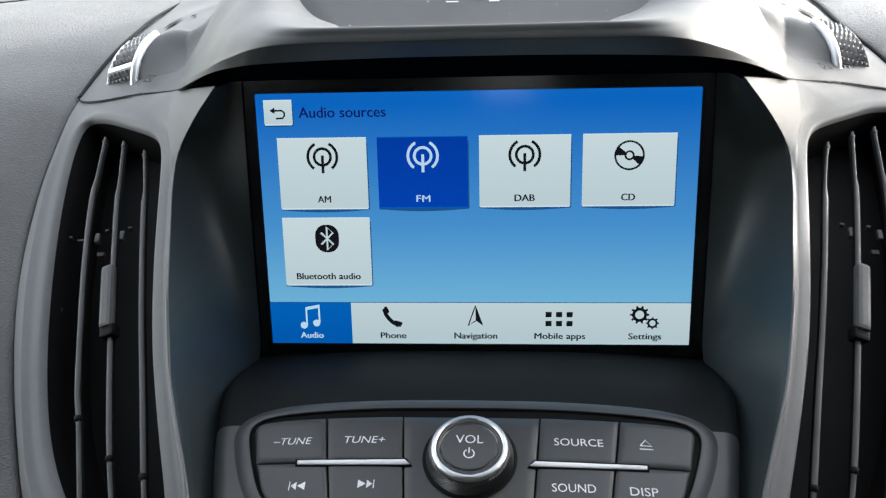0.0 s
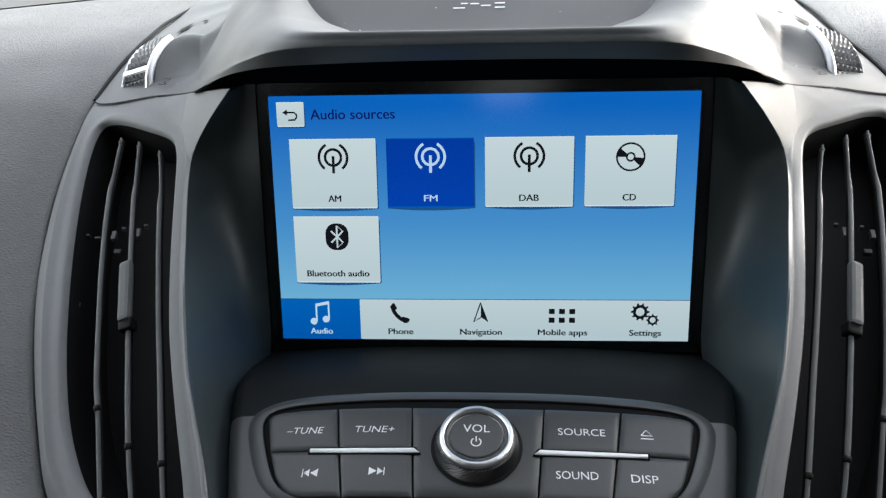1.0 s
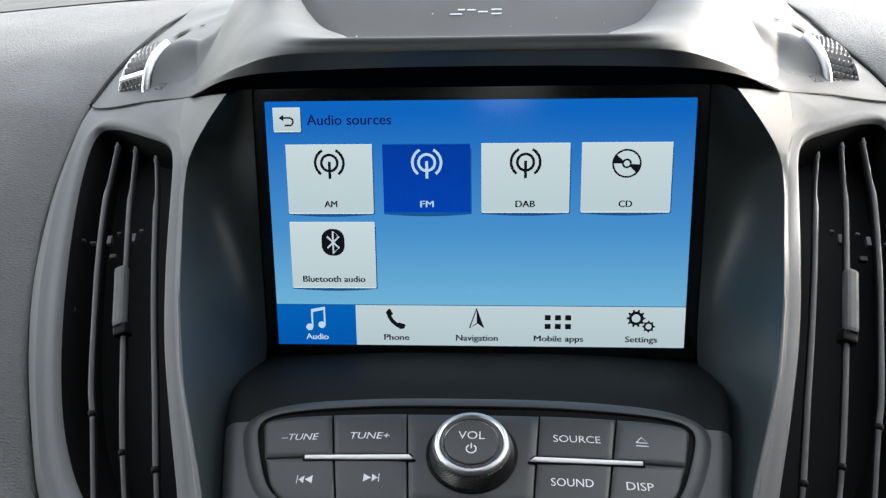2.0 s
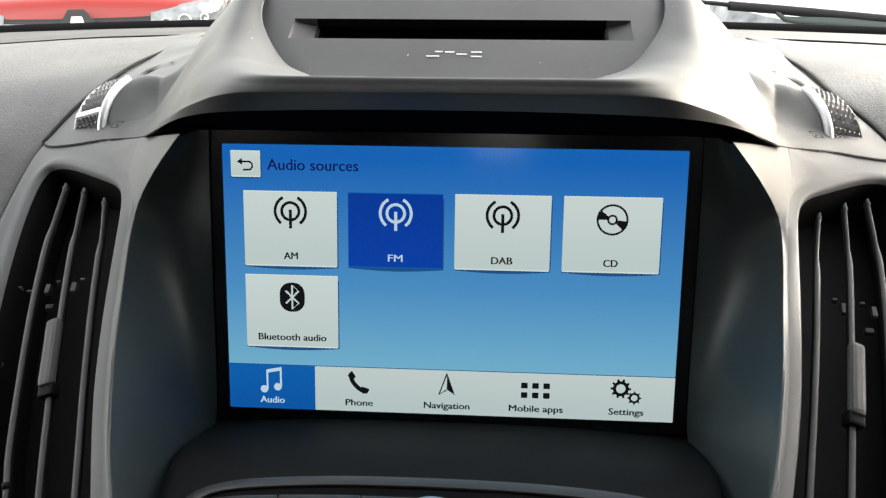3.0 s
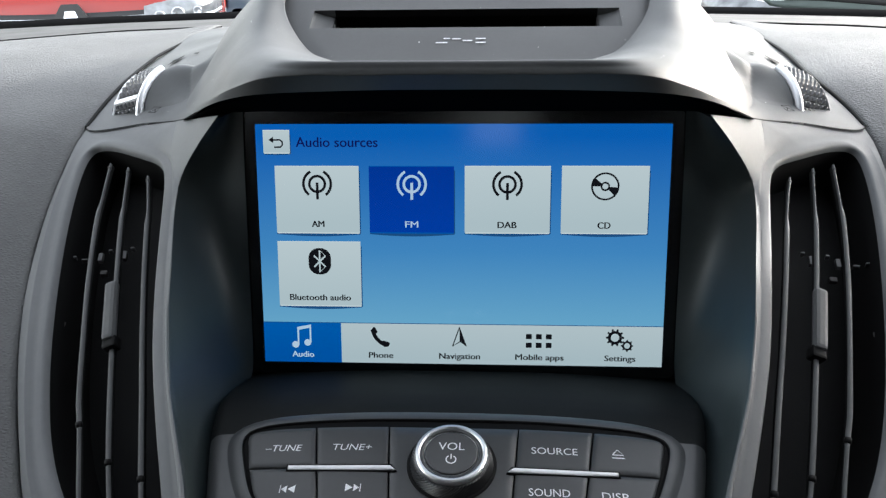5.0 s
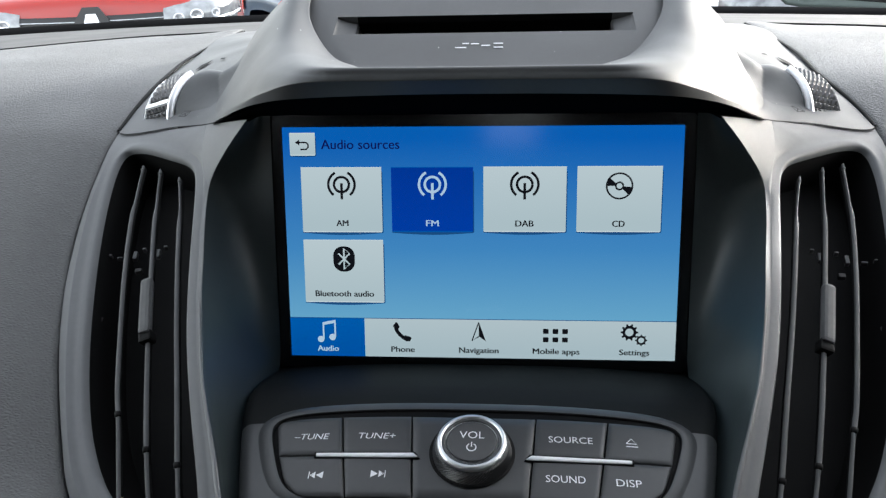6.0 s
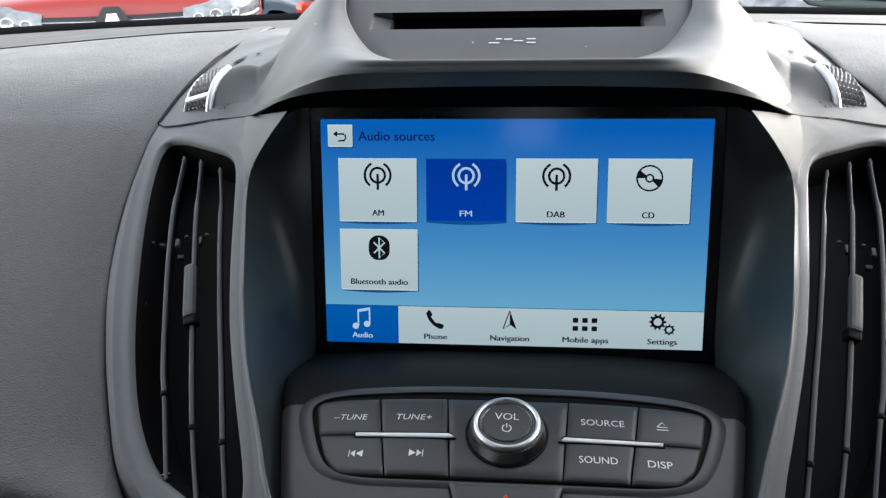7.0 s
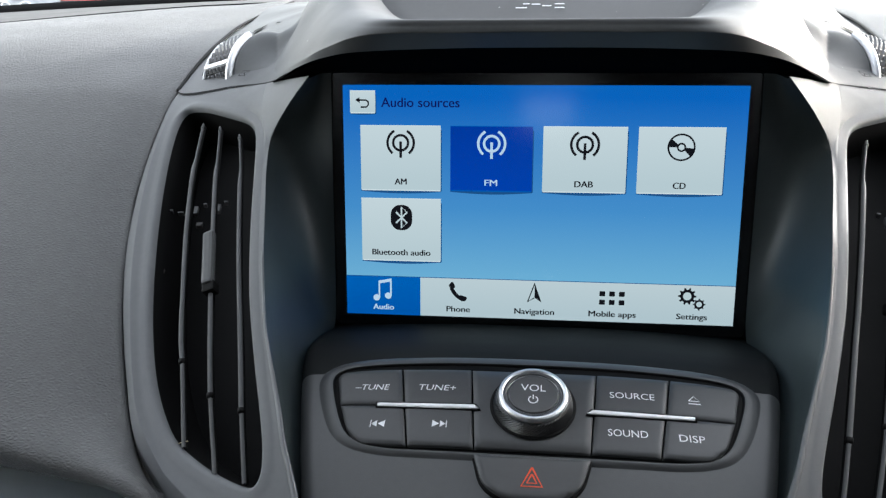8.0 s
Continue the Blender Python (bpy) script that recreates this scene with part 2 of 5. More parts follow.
def vent_at(x, y, h=0.0):
    n = Vector((0.3373 * (1 if x > 0 else -1), -0.5997 + 1.7668 * y, 1)).normalized()
    return Vector((x, y, vent_z(x, y))) + n * h


PANEL_Y = np.array([-0.30, -0.22, -0.18, -0.14, -0.111, -0.0935, -0.078, -0.066, -0.056, -0.045, -0.03, -0.018, -0.008, 0.02])
PANEL_Z = np.array([0.84, 0.892, 0.915, 0.9385, 0.951, 0.9562, 0.9598, 0.9608, 0.9598, 0.9568, 0.9515, 0.9475, 0.9445, 0.937])


def panel_z(x, y):
    """Height of the control panel's face: a rounded crest below the display that falls towards the seats."""
    z = sum(np.interp(y + d, PANEL_Y, PANEL_Z) for d in (-0.006, -0.003, 0, 0.003, 0.006)) / 5
    return z - 0.7 * max(0, abs(x) - 0.02) ** 2


def panel_at(x, y, h=0.0):
    dy = (panel_z(x, y + 0.002) - panel_z(x, y - 0.002)) / 0.004
    dx = (panel_z(x + 0.002, y) - panel_z(x - 0.002, y)) / 0.004
    return Vector((x, y, panel_z(x, y))) + Vector((-dx, -dy, 1)).normalized() * h


# ---------------------------------------------------------------- hood over the display
hood = thing("screen_hood", "satin charcoal plastic hood arching over the dashboard display", "dashboard hood", (0, 0.03, 1.04))
# rails of the right half, from the middle of the front round to the middle of the rear
INNER_FOOT = [(0, -0.033, 1.08), (0.022, -0.031, 1.079), (0.040, -0.020, 1.0765), (0.0500, 0.0145, 1.0725), (0.0648, 0.0358, 1.0742), (0.0752, 0.0505, 1.0815), (0.083, 0.067, 1.0895), (0.086, 0.086, 1.0965), (0.0862, 0.103, 1.1010), (0.0765, 0.1155, 1.1006), (0.05, 0.120, 1.1000), (0, 0.1205, 1.1000)]
INNER_EDGE = [(0, -0.0345, 1.0835), (0.0235, -0.0333, 1.0833), (0.0420, -0.0255, 1.0815), (0.0530, 0.0080, 1.0780), (0.0668, 0.0320, 1.0780), (0.0772, 0.0490, 1.0842), (0.0845, 0.066, 1.092), (0.0875, 0.086, 1.0993), (0.0872, 0.104, 1.1033), (0.0775, 0.117, 1.1026), (0.05, 0.122, 1.1018), (0, 0.1225, 1.1018)]
CROWN = [(0, -0.0402, 1.0853), (0.031, -0.0396, 1.0853), (0.055, -0.0364, 1.0851), (0.067, -0.016, 1.084), (0.078, 0.01, 1.084), (0.088, 0.037, 1.086), (0.0945, 0.061, 1.0915), (0.0985, 0.086, 1.0985), (0.0985, 0.109, 1.102), (0.088, 0.125, 1.1015), (0.06, 0.134, 1.1015), (0, 0.1355, 1.1015)]
SHOULDER = [(0, -0.0420, 1.0832), (0.0315, -0.0415, 1.0830), (0.06, -0.0389, 1.0826), (0.076, -0.0225, 1.081), (0.09, 0.003, 1.0785), (0.101, 0.034, 1.077), (0.11, 0.059, 1.0762), (0.117, 0.085, 1.0795), (0.121, 0.117, 1.0845), (0.114, 0.15, 1.086), (0.1, 0.185, 1.081), (0, 0.19, 1.085)]
FLANK = [(0, -0.0425, 1.0808), (0.032, -0.0420, 1.0805), (0.064, -0.0392, 1.0796), (0.0842, -0.0223, 1.0725), (0.1018, 0.0022, 1.0632), (0.1225, 0.0335, 1.0520), (0.1310, 0.0535, 1.0517), (0.1345, 0.080, 1.0563), (0.1365, 0.121, 1.0640), (0.141, 0.175, 1.0655), (0.15, 0.255, 1.0595), (0, 0.27, 1.062)]
LIP = [(0, -0.035, 1.0744), (0.033, -0.0345, 1.0741), (0.067, -0.032, 1.0726), (0.0855, -0.0195, 1.0684), (0.1035, 0.0035, 1.0605), (0.1265, 0.0335, 1.0478), (0.15, 0.048, 1.0425), (0.1885, 0.0655, 1.0358), (0.1895, 0.115, 1.0468), (0.198, 0.2, 1.0506), (0.2095, 0.352, 1.0495), (0, 0.37, 1.047)]
HALF = [list(s) for s in zip(INNER_FOOT, INNER_EDGE, CROWN, SHOULDER, FLANK, LIP)]
HALF = [[tuple(Vector(s[1]) + (Vector(s[0]) - Vector(s[1])) * 0.4)] + s[1:] for s in HALF]
# a crease parts the steep flank from the flat deck that carries the thumbwheel
crease = [2, 2, 2, 2, 2, 1, 0, 0, 0, 1, 2, 2]
for s, loose in zip(HALF, crease):
    soft = spread(s, 101)
    for u, k in ((4.08, 0.08), (3.88, -0.12)):
        toward = Vector(s[5] if k > 0 else s[3])
        crisp = Vector(s[4]).lerp(toward, abs(k))
        s.append(crisp.lerp(Vector(soft[int(u * 20)]), loose / 2))
HALF = [s[:4] + [tuple(s[7]), s[4], tuple(s[6]), s[5]] for s in HALF]
left_half = [[(-x, y, z) for x, y, z in s] for s in HALF]
sections = HALF + left_half[-2:0:-1]
sections = sections + sections[:1]
ring = loft(sections[-4:-1] + sections + sections[1:4], (len(sections) + 5) * 8 + 1, 57)[3 * 8:-3 * 8 - 1]


def settle(g):
    """Draws the driver's side of the hood's edge, and the pad beside it, inwards by a few millimetres."""
    g = np.array(g, float)
    ease = lambda a: np.clip(a, 0, 1) ** 2 * (3 - 2 * np.clip(a, 0, 1))
    k = ease((g[..., 0] - 0.12) / 0.07) * ease((0.45 - g[..., 0]) / 0.2) * ease((g[..., 1] - 0.06) / 0.08)
    g[..., 0] -= 0.0085 * k
    return g


ring = settle(ring)
sheet("shell", ring, M_HOOD, hood, closed=True)
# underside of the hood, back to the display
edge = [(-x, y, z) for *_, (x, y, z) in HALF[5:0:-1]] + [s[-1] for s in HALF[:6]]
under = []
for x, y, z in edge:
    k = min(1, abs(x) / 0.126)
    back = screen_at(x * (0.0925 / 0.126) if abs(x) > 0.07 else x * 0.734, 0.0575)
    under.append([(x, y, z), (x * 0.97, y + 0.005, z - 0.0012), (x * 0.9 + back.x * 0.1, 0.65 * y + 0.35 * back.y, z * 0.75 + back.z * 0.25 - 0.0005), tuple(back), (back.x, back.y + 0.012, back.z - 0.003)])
sheet("underside", loft(under, 81, 21), M_HEADER, hood, "underside of the hood, shade put into its colour")


def cover_z(y):
    return float(np.interp(y, [-0.036, -0.01, 0.015, 0.03, 0.05, 0.0607, 0.074, 0.09, 0.1, 0.108, 0.115, 0.121], [1.0775, 1.073, 1.0695, 1.0718, 1.0805, 1.0853, 1.0913, 1.0990, 1.1030, 1.1055, 1.1062, 1.1038]))


def cover_at(x, y, h=0.0):
    z = sum(cover_z(y + d) for d in (-0.004, 0, 0.004)) / 3
    s = (cover_z(y + 0.004) - cover_z(y - 0.004)) / 0.008
    return Vector((x, y, z)) + Vector((0, -s, 1)).normalized() * h


def cover_half_width(y):
    return float(np.interp(y, [-0.036, -0.026, 0.006, 0.033, 0.050, 0.067, 0.086, 0.103, 0.114, 0.121], [0.024, 0.038, 0.0495, 0.0650, 0.0765, 0.0842, 0.0882, 0.0890, 0.0850, 0.076]))


SLOT = (0.0602, 0.0745)
ys = sorted(set(np.round(np.concatenate([np.linspace(-0.034, SLOT[0], 28), np.linspace(SLOT[0], SLOT[1], 6), np.linspace(SLOT[1], 0.1215, 16)]), 5)))
us = [-1, -0.97, -0.9] + list(np.linspace(-0.84, 0.84, 41)) + [0.9, 0.97, 1]
v, f = [], []
for y in ys:
    w = cover_half_width(y)
    for u in us:
        x = u * w
        if abs(u) < 0.845 and SLOT[0] - 0.003 < y < SLOT[1] + 0.003:
            x = u / 0.84 * 0.0715
        v.append(cover_at(x * 1.012 if abs(u) > 0.95 else x, y, -0.0012 if abs(u) < 0.95 else -0.0024))
n = len(us)
for j in range(len(ys) - 1):
    for i in range(n - 1):
        inside = SLOT[0] - 1e-4 <= ys[j] and ys[j + 1] <= SLOT[1] + 1e-4 and abs(us[i]) < 0.845 and abs(us[i + 1]) < 0.845
        if not inside:
            f.append((j * n + i, j * n + i + 1, (j + 1) * n + i + 1, (j + 1) * n + i))
mesh("cover", v, f, M_COVER, hood, "matt dark plastic cover set into the hood")
# disc slot: a deep dark throat between two sloped ends
k = [cover_at(sx * 0.0618, y, h) for h in (-0.0012, -0.0050) for sx, y in ((-1, SLOT[0]), (1, SLOT[0]), (1, SLOT[1]), (-1, SLOT[1]))]
deep = [p + Vector((0, 0.022, -0.016)) for p in k[4:]]
slot = mesh("disc_slot", k + deep, [(0, 1, 5, 4), (2, 3, 7, 6), (4, 5, 9, 8), (5, 6, 10, 9), (6, 7, 11, 10), (7, 4, 8, 11), (8, 9, 10, 11)], M_BLACK, hood, "narrow black disc slot", smooth=False)
for sx in (-1, 1):
    ramp = [(0.0717, -0.0012), (0.0714, -0.0021), (0.0702, -0.0028), (0.0642, -0.0046), (0.0626, -0.0050), (0.0618, -0.0056), (0.0615, -0.0072)]
    rows = [[tuple(cover_at(sx * x, y, h)) for y in np.linspace(SLOT[0] - 0.0003, SLOT[1] + 0.0003, 4)] for x, h in ramp]
    sheet("slot_end", np.array(rows), M_COVER, slot, "sloped end of the slot")
    sides = [[tuple(cover_at(sx * x, y, hh)) for x, h in ramp[:6] for hh in (-0.0012, h)] for y in (SLOT[0], SLOT[1])]
    mesh("slot_cheek", sides[0] + sides[1], [(o + i, o + i + 1, o + i + 3, o + i + 2) for o in (0, 12) for i in range(0, 10, 2)], M_COVER, slot, "inner edge of the slot's end", smooth=False)
# maker's mark below the slot, as plain strokes
flat("cover_mark", [[(x, y - 0.0003), (x + w, y - 0.0003), (x + w, y + 0.0003), (x, y + 0.0003)] for x, w, y in ((-0.0118, 0.0052, -0.0011), (-0.0085, 0.0030, 0.0012), (-0.0045, 0.0038, 0.0010), (0.0002, 0.0042, 0.0), (0.0060, 0.0044, 0.0011), (0.0060, 0.0044, -0.0011))], lambda x, y, h: cover_at(x - 0.0006, 0.0495 + y * 1.35, h), M_LEGEND, hood, "pale mark of plain bars", lift=-0.0008)


# ---------------------------------------------------------------- display
display = thing("touchscreen_display", "lit touchscreen with a blue audio menu in a black bezel", "touchscreen", (0, 0.0, 0.945))


def glow(name, color, top=None, s=1.0, middle=None):
    """A display colour; with top, it runs from color at the foot, by way of middle, to top."""
    m = material(name, (0.004, 0.004, 0.005), 0.10, spec=0.2, emit=color, strength=0.81 * s / 2 ** EXPOSE)
    if top:
        nt = m.node_tree
        tc = nt.nodes["Texture Coordinate"]
        sep = nt.nodes.new("ShaderNodeSeparateXYZ")
        ramp = nt.nodes.new("ShaderNodeValToRGB")
        ramp.color_ramp.elements[0].color = (*color, 1)
        ramp.color_ramp.elements[0].position = 0.15
        ramp.color_ramp.elements[1].color = (*top, 1)
        ramp.color_ramp.elements[1].position = 0.95
        if middle:
            ramp.color_ramp.elements[0].position = 0.18
            ramp.color_ramp.elements.new(0.48).color = (*middle, 1)
        nt.links.new(tc.outputs["Generated"], sep.inputs[0])
        nt.links.new(sep.outputs["Z"], ramp.inputs[0])
        nt.links.new(ramp.outputs[0], nt.nodes["Principled BSDF"].inputs["Emission Color"])
    return m


G_BACK = glow("display_blue", (0.155, 0.445, 0.69), (0.003, 0.132, 0.53), middle=(0.062, 0.285, 0.62))
G_TILE = glow("display_tile", (0.50, 0.63, 0.67), (0.58, 0.70, 0.735))
G_TAB = glow("display_tab", (0.46, 0.59, 0.635), (0.52, 0.64, 0.68))
G_EDGE = glow("display_edge", (0.66, 0.78, 0.81))
G_DEEP = glow("display_deep_blue", (0.0, 0.052, 0.42), (0.0, 0.043, 0.36))
G_ACTIVE = glow("display_active_blue", (0.0, 0.100, 0.43), (0.0, 0.120, 0.48))
G_INK = glow("display_ink", (0.006, 0.007, 0.010))
G_TITLE = glow("display_title", (0.004, 0.008, 0.10))
G_PALE = glow("display_pale", (0.50, 0.68, 0.86))
G_SHADE = glow("display_shade", (0.012, 0.085, 0.25))


def rounded(w, h, r, n=5, cx=0.0, cy=0.0):
    out = []
    for sx, sy, a in ((1, 1, 0), (-1, 1, 90), (-1, -1, 180), (1, -1, 270)):
        out += [(cx + sx * (w / 2 - r) + r * math.cos(radians(a + t)), cy + sy * (h / 2 - r) + r * math.sin(radians(a + t))) for t in np.linspace(0, 90, n)]
    return out


def glass_at(x, y, h=0.0):
    return mm(x, y, h)


flat("bezel", [rounded(184.5, 115, 2.5)], glass_at, M_GLOSS, display, "gloss black bezel", depth=3.0, lift=-4.2)
flat("backing", [rounded(214, 150, 3, 3, 0, -8)], glass_at, M_BLACK, display, "dark backing", depth=5.0, lift=-12.0)
flat("screen", [rounded(174, 104.4, 0.4)], glass_at, G_BACK, display, "lit blue menu background", depth=0.4, lift=-1.0)


def tile(x0, y0, x1, y1, mat, caption="", width=5.3, cap_y=9.8, ink=None, bow=0.45, weight=0.044):
    """A menu tile: a plate with a bright foot, that throws a bowed shade below it, and its caption."""
    foot = y0 + 0.6
    pts = [(x0, y1), (x1, y1), (x1, foot + 0.5), (x1 - 0.3, foot), (x0 + 0.3, foot), (x0, foot + 0.5)]
    bowed = [(x1 + (x0 - x1) * k, foot - 0.35 - bow * 2.0 * math.sin(math.pi * k)) for k in np.linspace(0, 1, 13)]
    flat("tile_shade", [[(x0 + 0.6, y1 - 2), (x1 + 0.45, y1 - 2)] + [(x1 + 0.45, foot)] + bowed], glass_at, G_SHADE, display, lift=-0.55)
    ob = flat("tile", [pts], glass_at, mat, display, "lit menu tile", depth=0.05, lift=-0.5)
    flat("tile_edge", [[(x0 + 0.3, foot), (x1 - 0.3, foot), (x1 - 0.3, foot + 0.5), (x0 + 0.3, foot + 0.5)]], glass_at, G_ACTIVE if mat is G_DEEP else G_EDGE, ob, lift=-0.43)
    flat("tile_edge", [[(x0, y1 - 0.35), (x1, y1 - 0.35), (x1, y1), (x0, y1)]], glass_at, G_ACTIVE if mat is G_DEEP else G_EDGE, ob, lift=-0.43)
    if caption:
        words(caption, 2.7, width, lambda x, y, h: glass_at((x0 + x1) / 2 + x, cap_y + y, h), ink or G_INK, ob, "caption", lift=-0.35, weight=weight)
    return ob


def antenna(t, cx, cy, ink):
    lines = [arc(cx, cy, 5.9, 118, 232, 24), arc(cx, cy, 5.9, -52, 62, 24), arc(cx, cy, 3.35, 0, 360, 32)]
    flat("icon", strokes(lines, 1.1) + strokes([[(cx, cy + 0.6), (cx, cy - 6.6)]], 1.15), glass_at, ink, t, lift=-0.33)


t = tile(-79.3, 5.0, -43.3, 34.7, G_TILE, "AM")
antenna(t, -61.2, 27.0, G_INK)
t = tile(-39.0, 5.2, -2.9, 34.7, G_DEEP, "FM", 5.5, ink=G_PALE, weight=0.032)
antenna(t, -20.8, 27.0, G_PALE)
t = tile(1.6, 5.4, 37.6, 34.8, G_TILE, "DAB", 7.9)
antenna(t, 19.6, 27.0, G_INK)
t = tile(42.2, 5.5, 78.4, 34.9, G_TILE, "CD", 5.3)
wedge = lambda a0, a1: arc(60.3, 26.3, 5.4, a0, a1, 10) + arc(60.3, 26.3, 1.6, a1, a0, 6)
flat("icon", strokes([arc(60.3, 26.3, 5.5, 0, 360, 40), arc(60.3, 26.3, 1.6, 0, 360, 20)], 0.75) + [wedge(140, 180), wedge(-45, -5)], glass_at, G_INK, t, lift=-0.33)
t = tile(-79.4, -27.3, -43.2, 2.2, G_TILE, "Bluetooth audio", 26.7, cap_y=-22.6)
flat("icon", [rounded(9.8, 11.6, 4.4, 8, -61.1, -6.6)], glass_at, G_INK, t, lift=-0.33)
flat("icon", strokes([[(-63.6, -4.1), (-58.6, -9.0), (-61.1, -11.4), (-61.1, -1.8), (-58.6, -4.2), (-63.6, -9.1)]], 0.75), glass_at, G_TILE, t, lift=-0.30)
t = tile(-83.8, 39.2, -72.4, 49.8, G_TILE, bow=0.15)
flat("icon", strokes([[(-80.4, 45.6), (-76.6, 45.6), (-75.6, 44.9), (-75.5, 43.6), (-76.3, 42.6), (-79.0, 42.5)]], 0.7) + [[(-81.4, 45.6), (-79.4, 46.9), (-79.4, 44.3)]], glass_at, G_INK, t, lift=-0.33)
words("Audio sources", 4.1, 34.7, lambda x, y, h: glass_at(-52.4 + x, 44.7 + y, h), G_TITLE, display, "title", lift=-0.4, weight=0.02)
bar = flat("tab_bar", [[(-87, -52.2), (87, -52.2), (87, -34.1), (-87, -34.1)]], glass_at, G_TAB, display, "pale row of menu tabs", depth=0.04, lift=-0.5)
flat("tab_edge", [[(-87, -34.2), (87, -34.2), (87, -33.9), (-87, -33.9)]], glass_at, G_SHADE, bar, lift=-0.4)
active = flat("tab", [[(-87, -52.2), (-52.6, -52.2), (-52.6, -34.2), (-87, -34.2)]], glass_at, G_ACTIVE, display, "selected deep blue tab", depth=0.04, lift=-0.42)
for word, x, wide, ink, holder in (("Audio", -69.8, 9.7, G_PALE, active), ("Phone", -35.1, 10.7, G_INK, bar), ("Navigation", -0.5, 17.8, G_INK, bar), ("Mobile apps", 34.3, 20.8, G_INK, bar), ("Settings", 69.0, 13.2, G_INK, bar)):
    words(word, 2.6, wide, lambda px, y, h, x=x: glass_at(x + px, -48.5 + y, h), ink, holder, "caption", lift=-0.33, weight=0.04 if word == "Audio" else 0.044)
note = [arc(-73.0, -44.2, 1.55, 0, 360, 14)[:-1], arc(-67.6, -43.2, 1.55, 0, 360, 14)[:-1]]
flat("icon", note + strokes([[(-71.7, -44.2), (-71.7, -37.2)], [(-66.3, -43.2), (-66.3, -36.2)]], 0.75) + [[(-72.05, -37.6), (-72.05, -36.2), (-65.95, -35.0), (-65.95, -36.4)]], glass_at, G_PALE, active, lift=-0.33)
handset = [(-38.5, -36.9), (-38.0, -39.2), (-36.5, -41.5), (-34.5, -43.2), (-32.4, -44.0)]
flat("icon", strokes([[tuple(p) for p in curve(handset, 16)]], 1.7) + [[(-39.6, -37.6), (-38.3, -35.8), (-37.6, -35.9), (-36.5, -37.9), (-36.7, -38.4), (-38.2, -39.6)], [(-34.6, -42.2), (-33.9, -41.9), (-31.4, -42.7), (-31.1, -43.3), (-31.9, -44.7), (-33.8, -44.8)]], glass_at, G_INK, bar, lift=-0.36)
flat("icon", [[(-0.5, -35.2), (2.7, -44.2), (-0.5, -41.9)]] + strokes([[(-0.5, -35.4), (-3.6, -44.1), (-0.5, -42.1)]], 0.5), glass_at, G_INK, bar, lift=-0.36)
flat("icon", [rounded(2.5, 2.3, 0.2, 2, 29.6 + 4.3 * i, -39.2 - 3.9 * j) for i in range(3) for j in range(2)], glass_at, G_INK, bar, lift=-0.36)


def gear(cx, cy, r, n):
    teeth = []
    for i in range(n):
        a = 2 * math.pi * i / n
        d, s = Vector((math.cos(a), math.sin(a))), Vector((-math.sin(a), math.cos(a)))
        c = Vector((cx, cy))
        teeth.append([tuple(c + d * r * 0.9 + s * r * 0.19), tuple(c + d * r * 0.9 - s * r * 0.19), tuple(c + d * r * 1.32 - s * r * 0.12), tuple(c + d * r * 1.32 + s * r * 0.12)])
    return strokes([arc(cx, cy, r * 0.82, 0, 360, 28)], r * 0.42) + teeth


flat("icon", gear(66.6, -39.2, 2.95, 10) + gear(71.9, -42.8, 2.05, 8), glass_at, G_INK, bar, lift=-0.36)


# ---------------------------------------------------------------- recess walls beside the display
POD = [(0.0996, 0.003, 1.0565), (0.1105, 0.0035, 1.043), (0.1195, 0.004, 1.0288), (0.1183, -0.0095, 1.0205), (0.1133, -0.0318, 1.0082), (0.1088, -0.0517, 0.9962), (0.1016, -0.0761, 0.9812), (0.0968, -0.0884, 0.9737), (0.0886, -0.1071, 0.962), (0.0838, -0.119, 0.954), (0.0766, -0.1334, 0.9445)]
pod = thing("display_surround", "dark plastic recess walls beside the display", "dashboard trim", (0, 0, 0.94))
for side in (1, -1):
    inner = [tuple(screen_at(0.0918, 0.0575)), tuple(screen_at(0.0922, 0.03)), tuple(screen_at(0.0922, -0.01)), tuple(screen_at(0.0922, -0.045)), tuple(screen_at(0.093, -0.058)), (0.0925, -0.03, 0.9395), (0.093, -0.055, 0.9465), (0.0890, -0.08, 0.947), (0.083, -0.105, 0.941), (0.0755, -0.135, 0.929)]
    a, b = curve(POD, 46), curve(inner, 46)
    g = np.array([[a[i] + np.array([0.0006, 0.0, -0.0005]), a[i] * 0.93 + b[i] * 0.07 + np.array([0.0004, 0.0012, -0.0012]), a[i] * 0.66 + b[i] * 0.34 + np.array([0.0015, 0.0025, -0.001]), a[i] * 0.33 + b[i] * 0.67 + np.array([0.002, 0.003, -0.0005]), b[i]] for i in range(46)])
    rows = np.array([spread(r, 18) for r in g])
    sheet("side_wall", rows, M_WALL, pod, side=side)
    # bead added along the recess edge to draw a highlight there
    bead = curve([tuple(Vector(p) + Vector((0.0006, 0.0, 0.0004))) for p in POD[5:] + [(0.0705, -0.148, 0.935)]], 40)
    sheet("edge_bead", np.array([[(p[0] + 0.0013 * (0.3 + k / 40) * math.cos(a), p[1] + 0.0004 * math.cos(a), p[2] + 0.0013 * (0.3 + k / 40) * math.sin(a)) for a in np.linspace(0, 2 * math.pi, 9)] for k, p in enumerate(bead)]), M_BEAD, pod, "glossy bead along the recess edge, added for its bright line", side=side)


# ---------------------------------------------------------------- air vents
def smooth_loop(p, n):
    for _ in range(n):
        p = 0.5 * p + 0.25 * (np.roll(p, 1, 0) + np.roll(p, -1, 0))
    return p


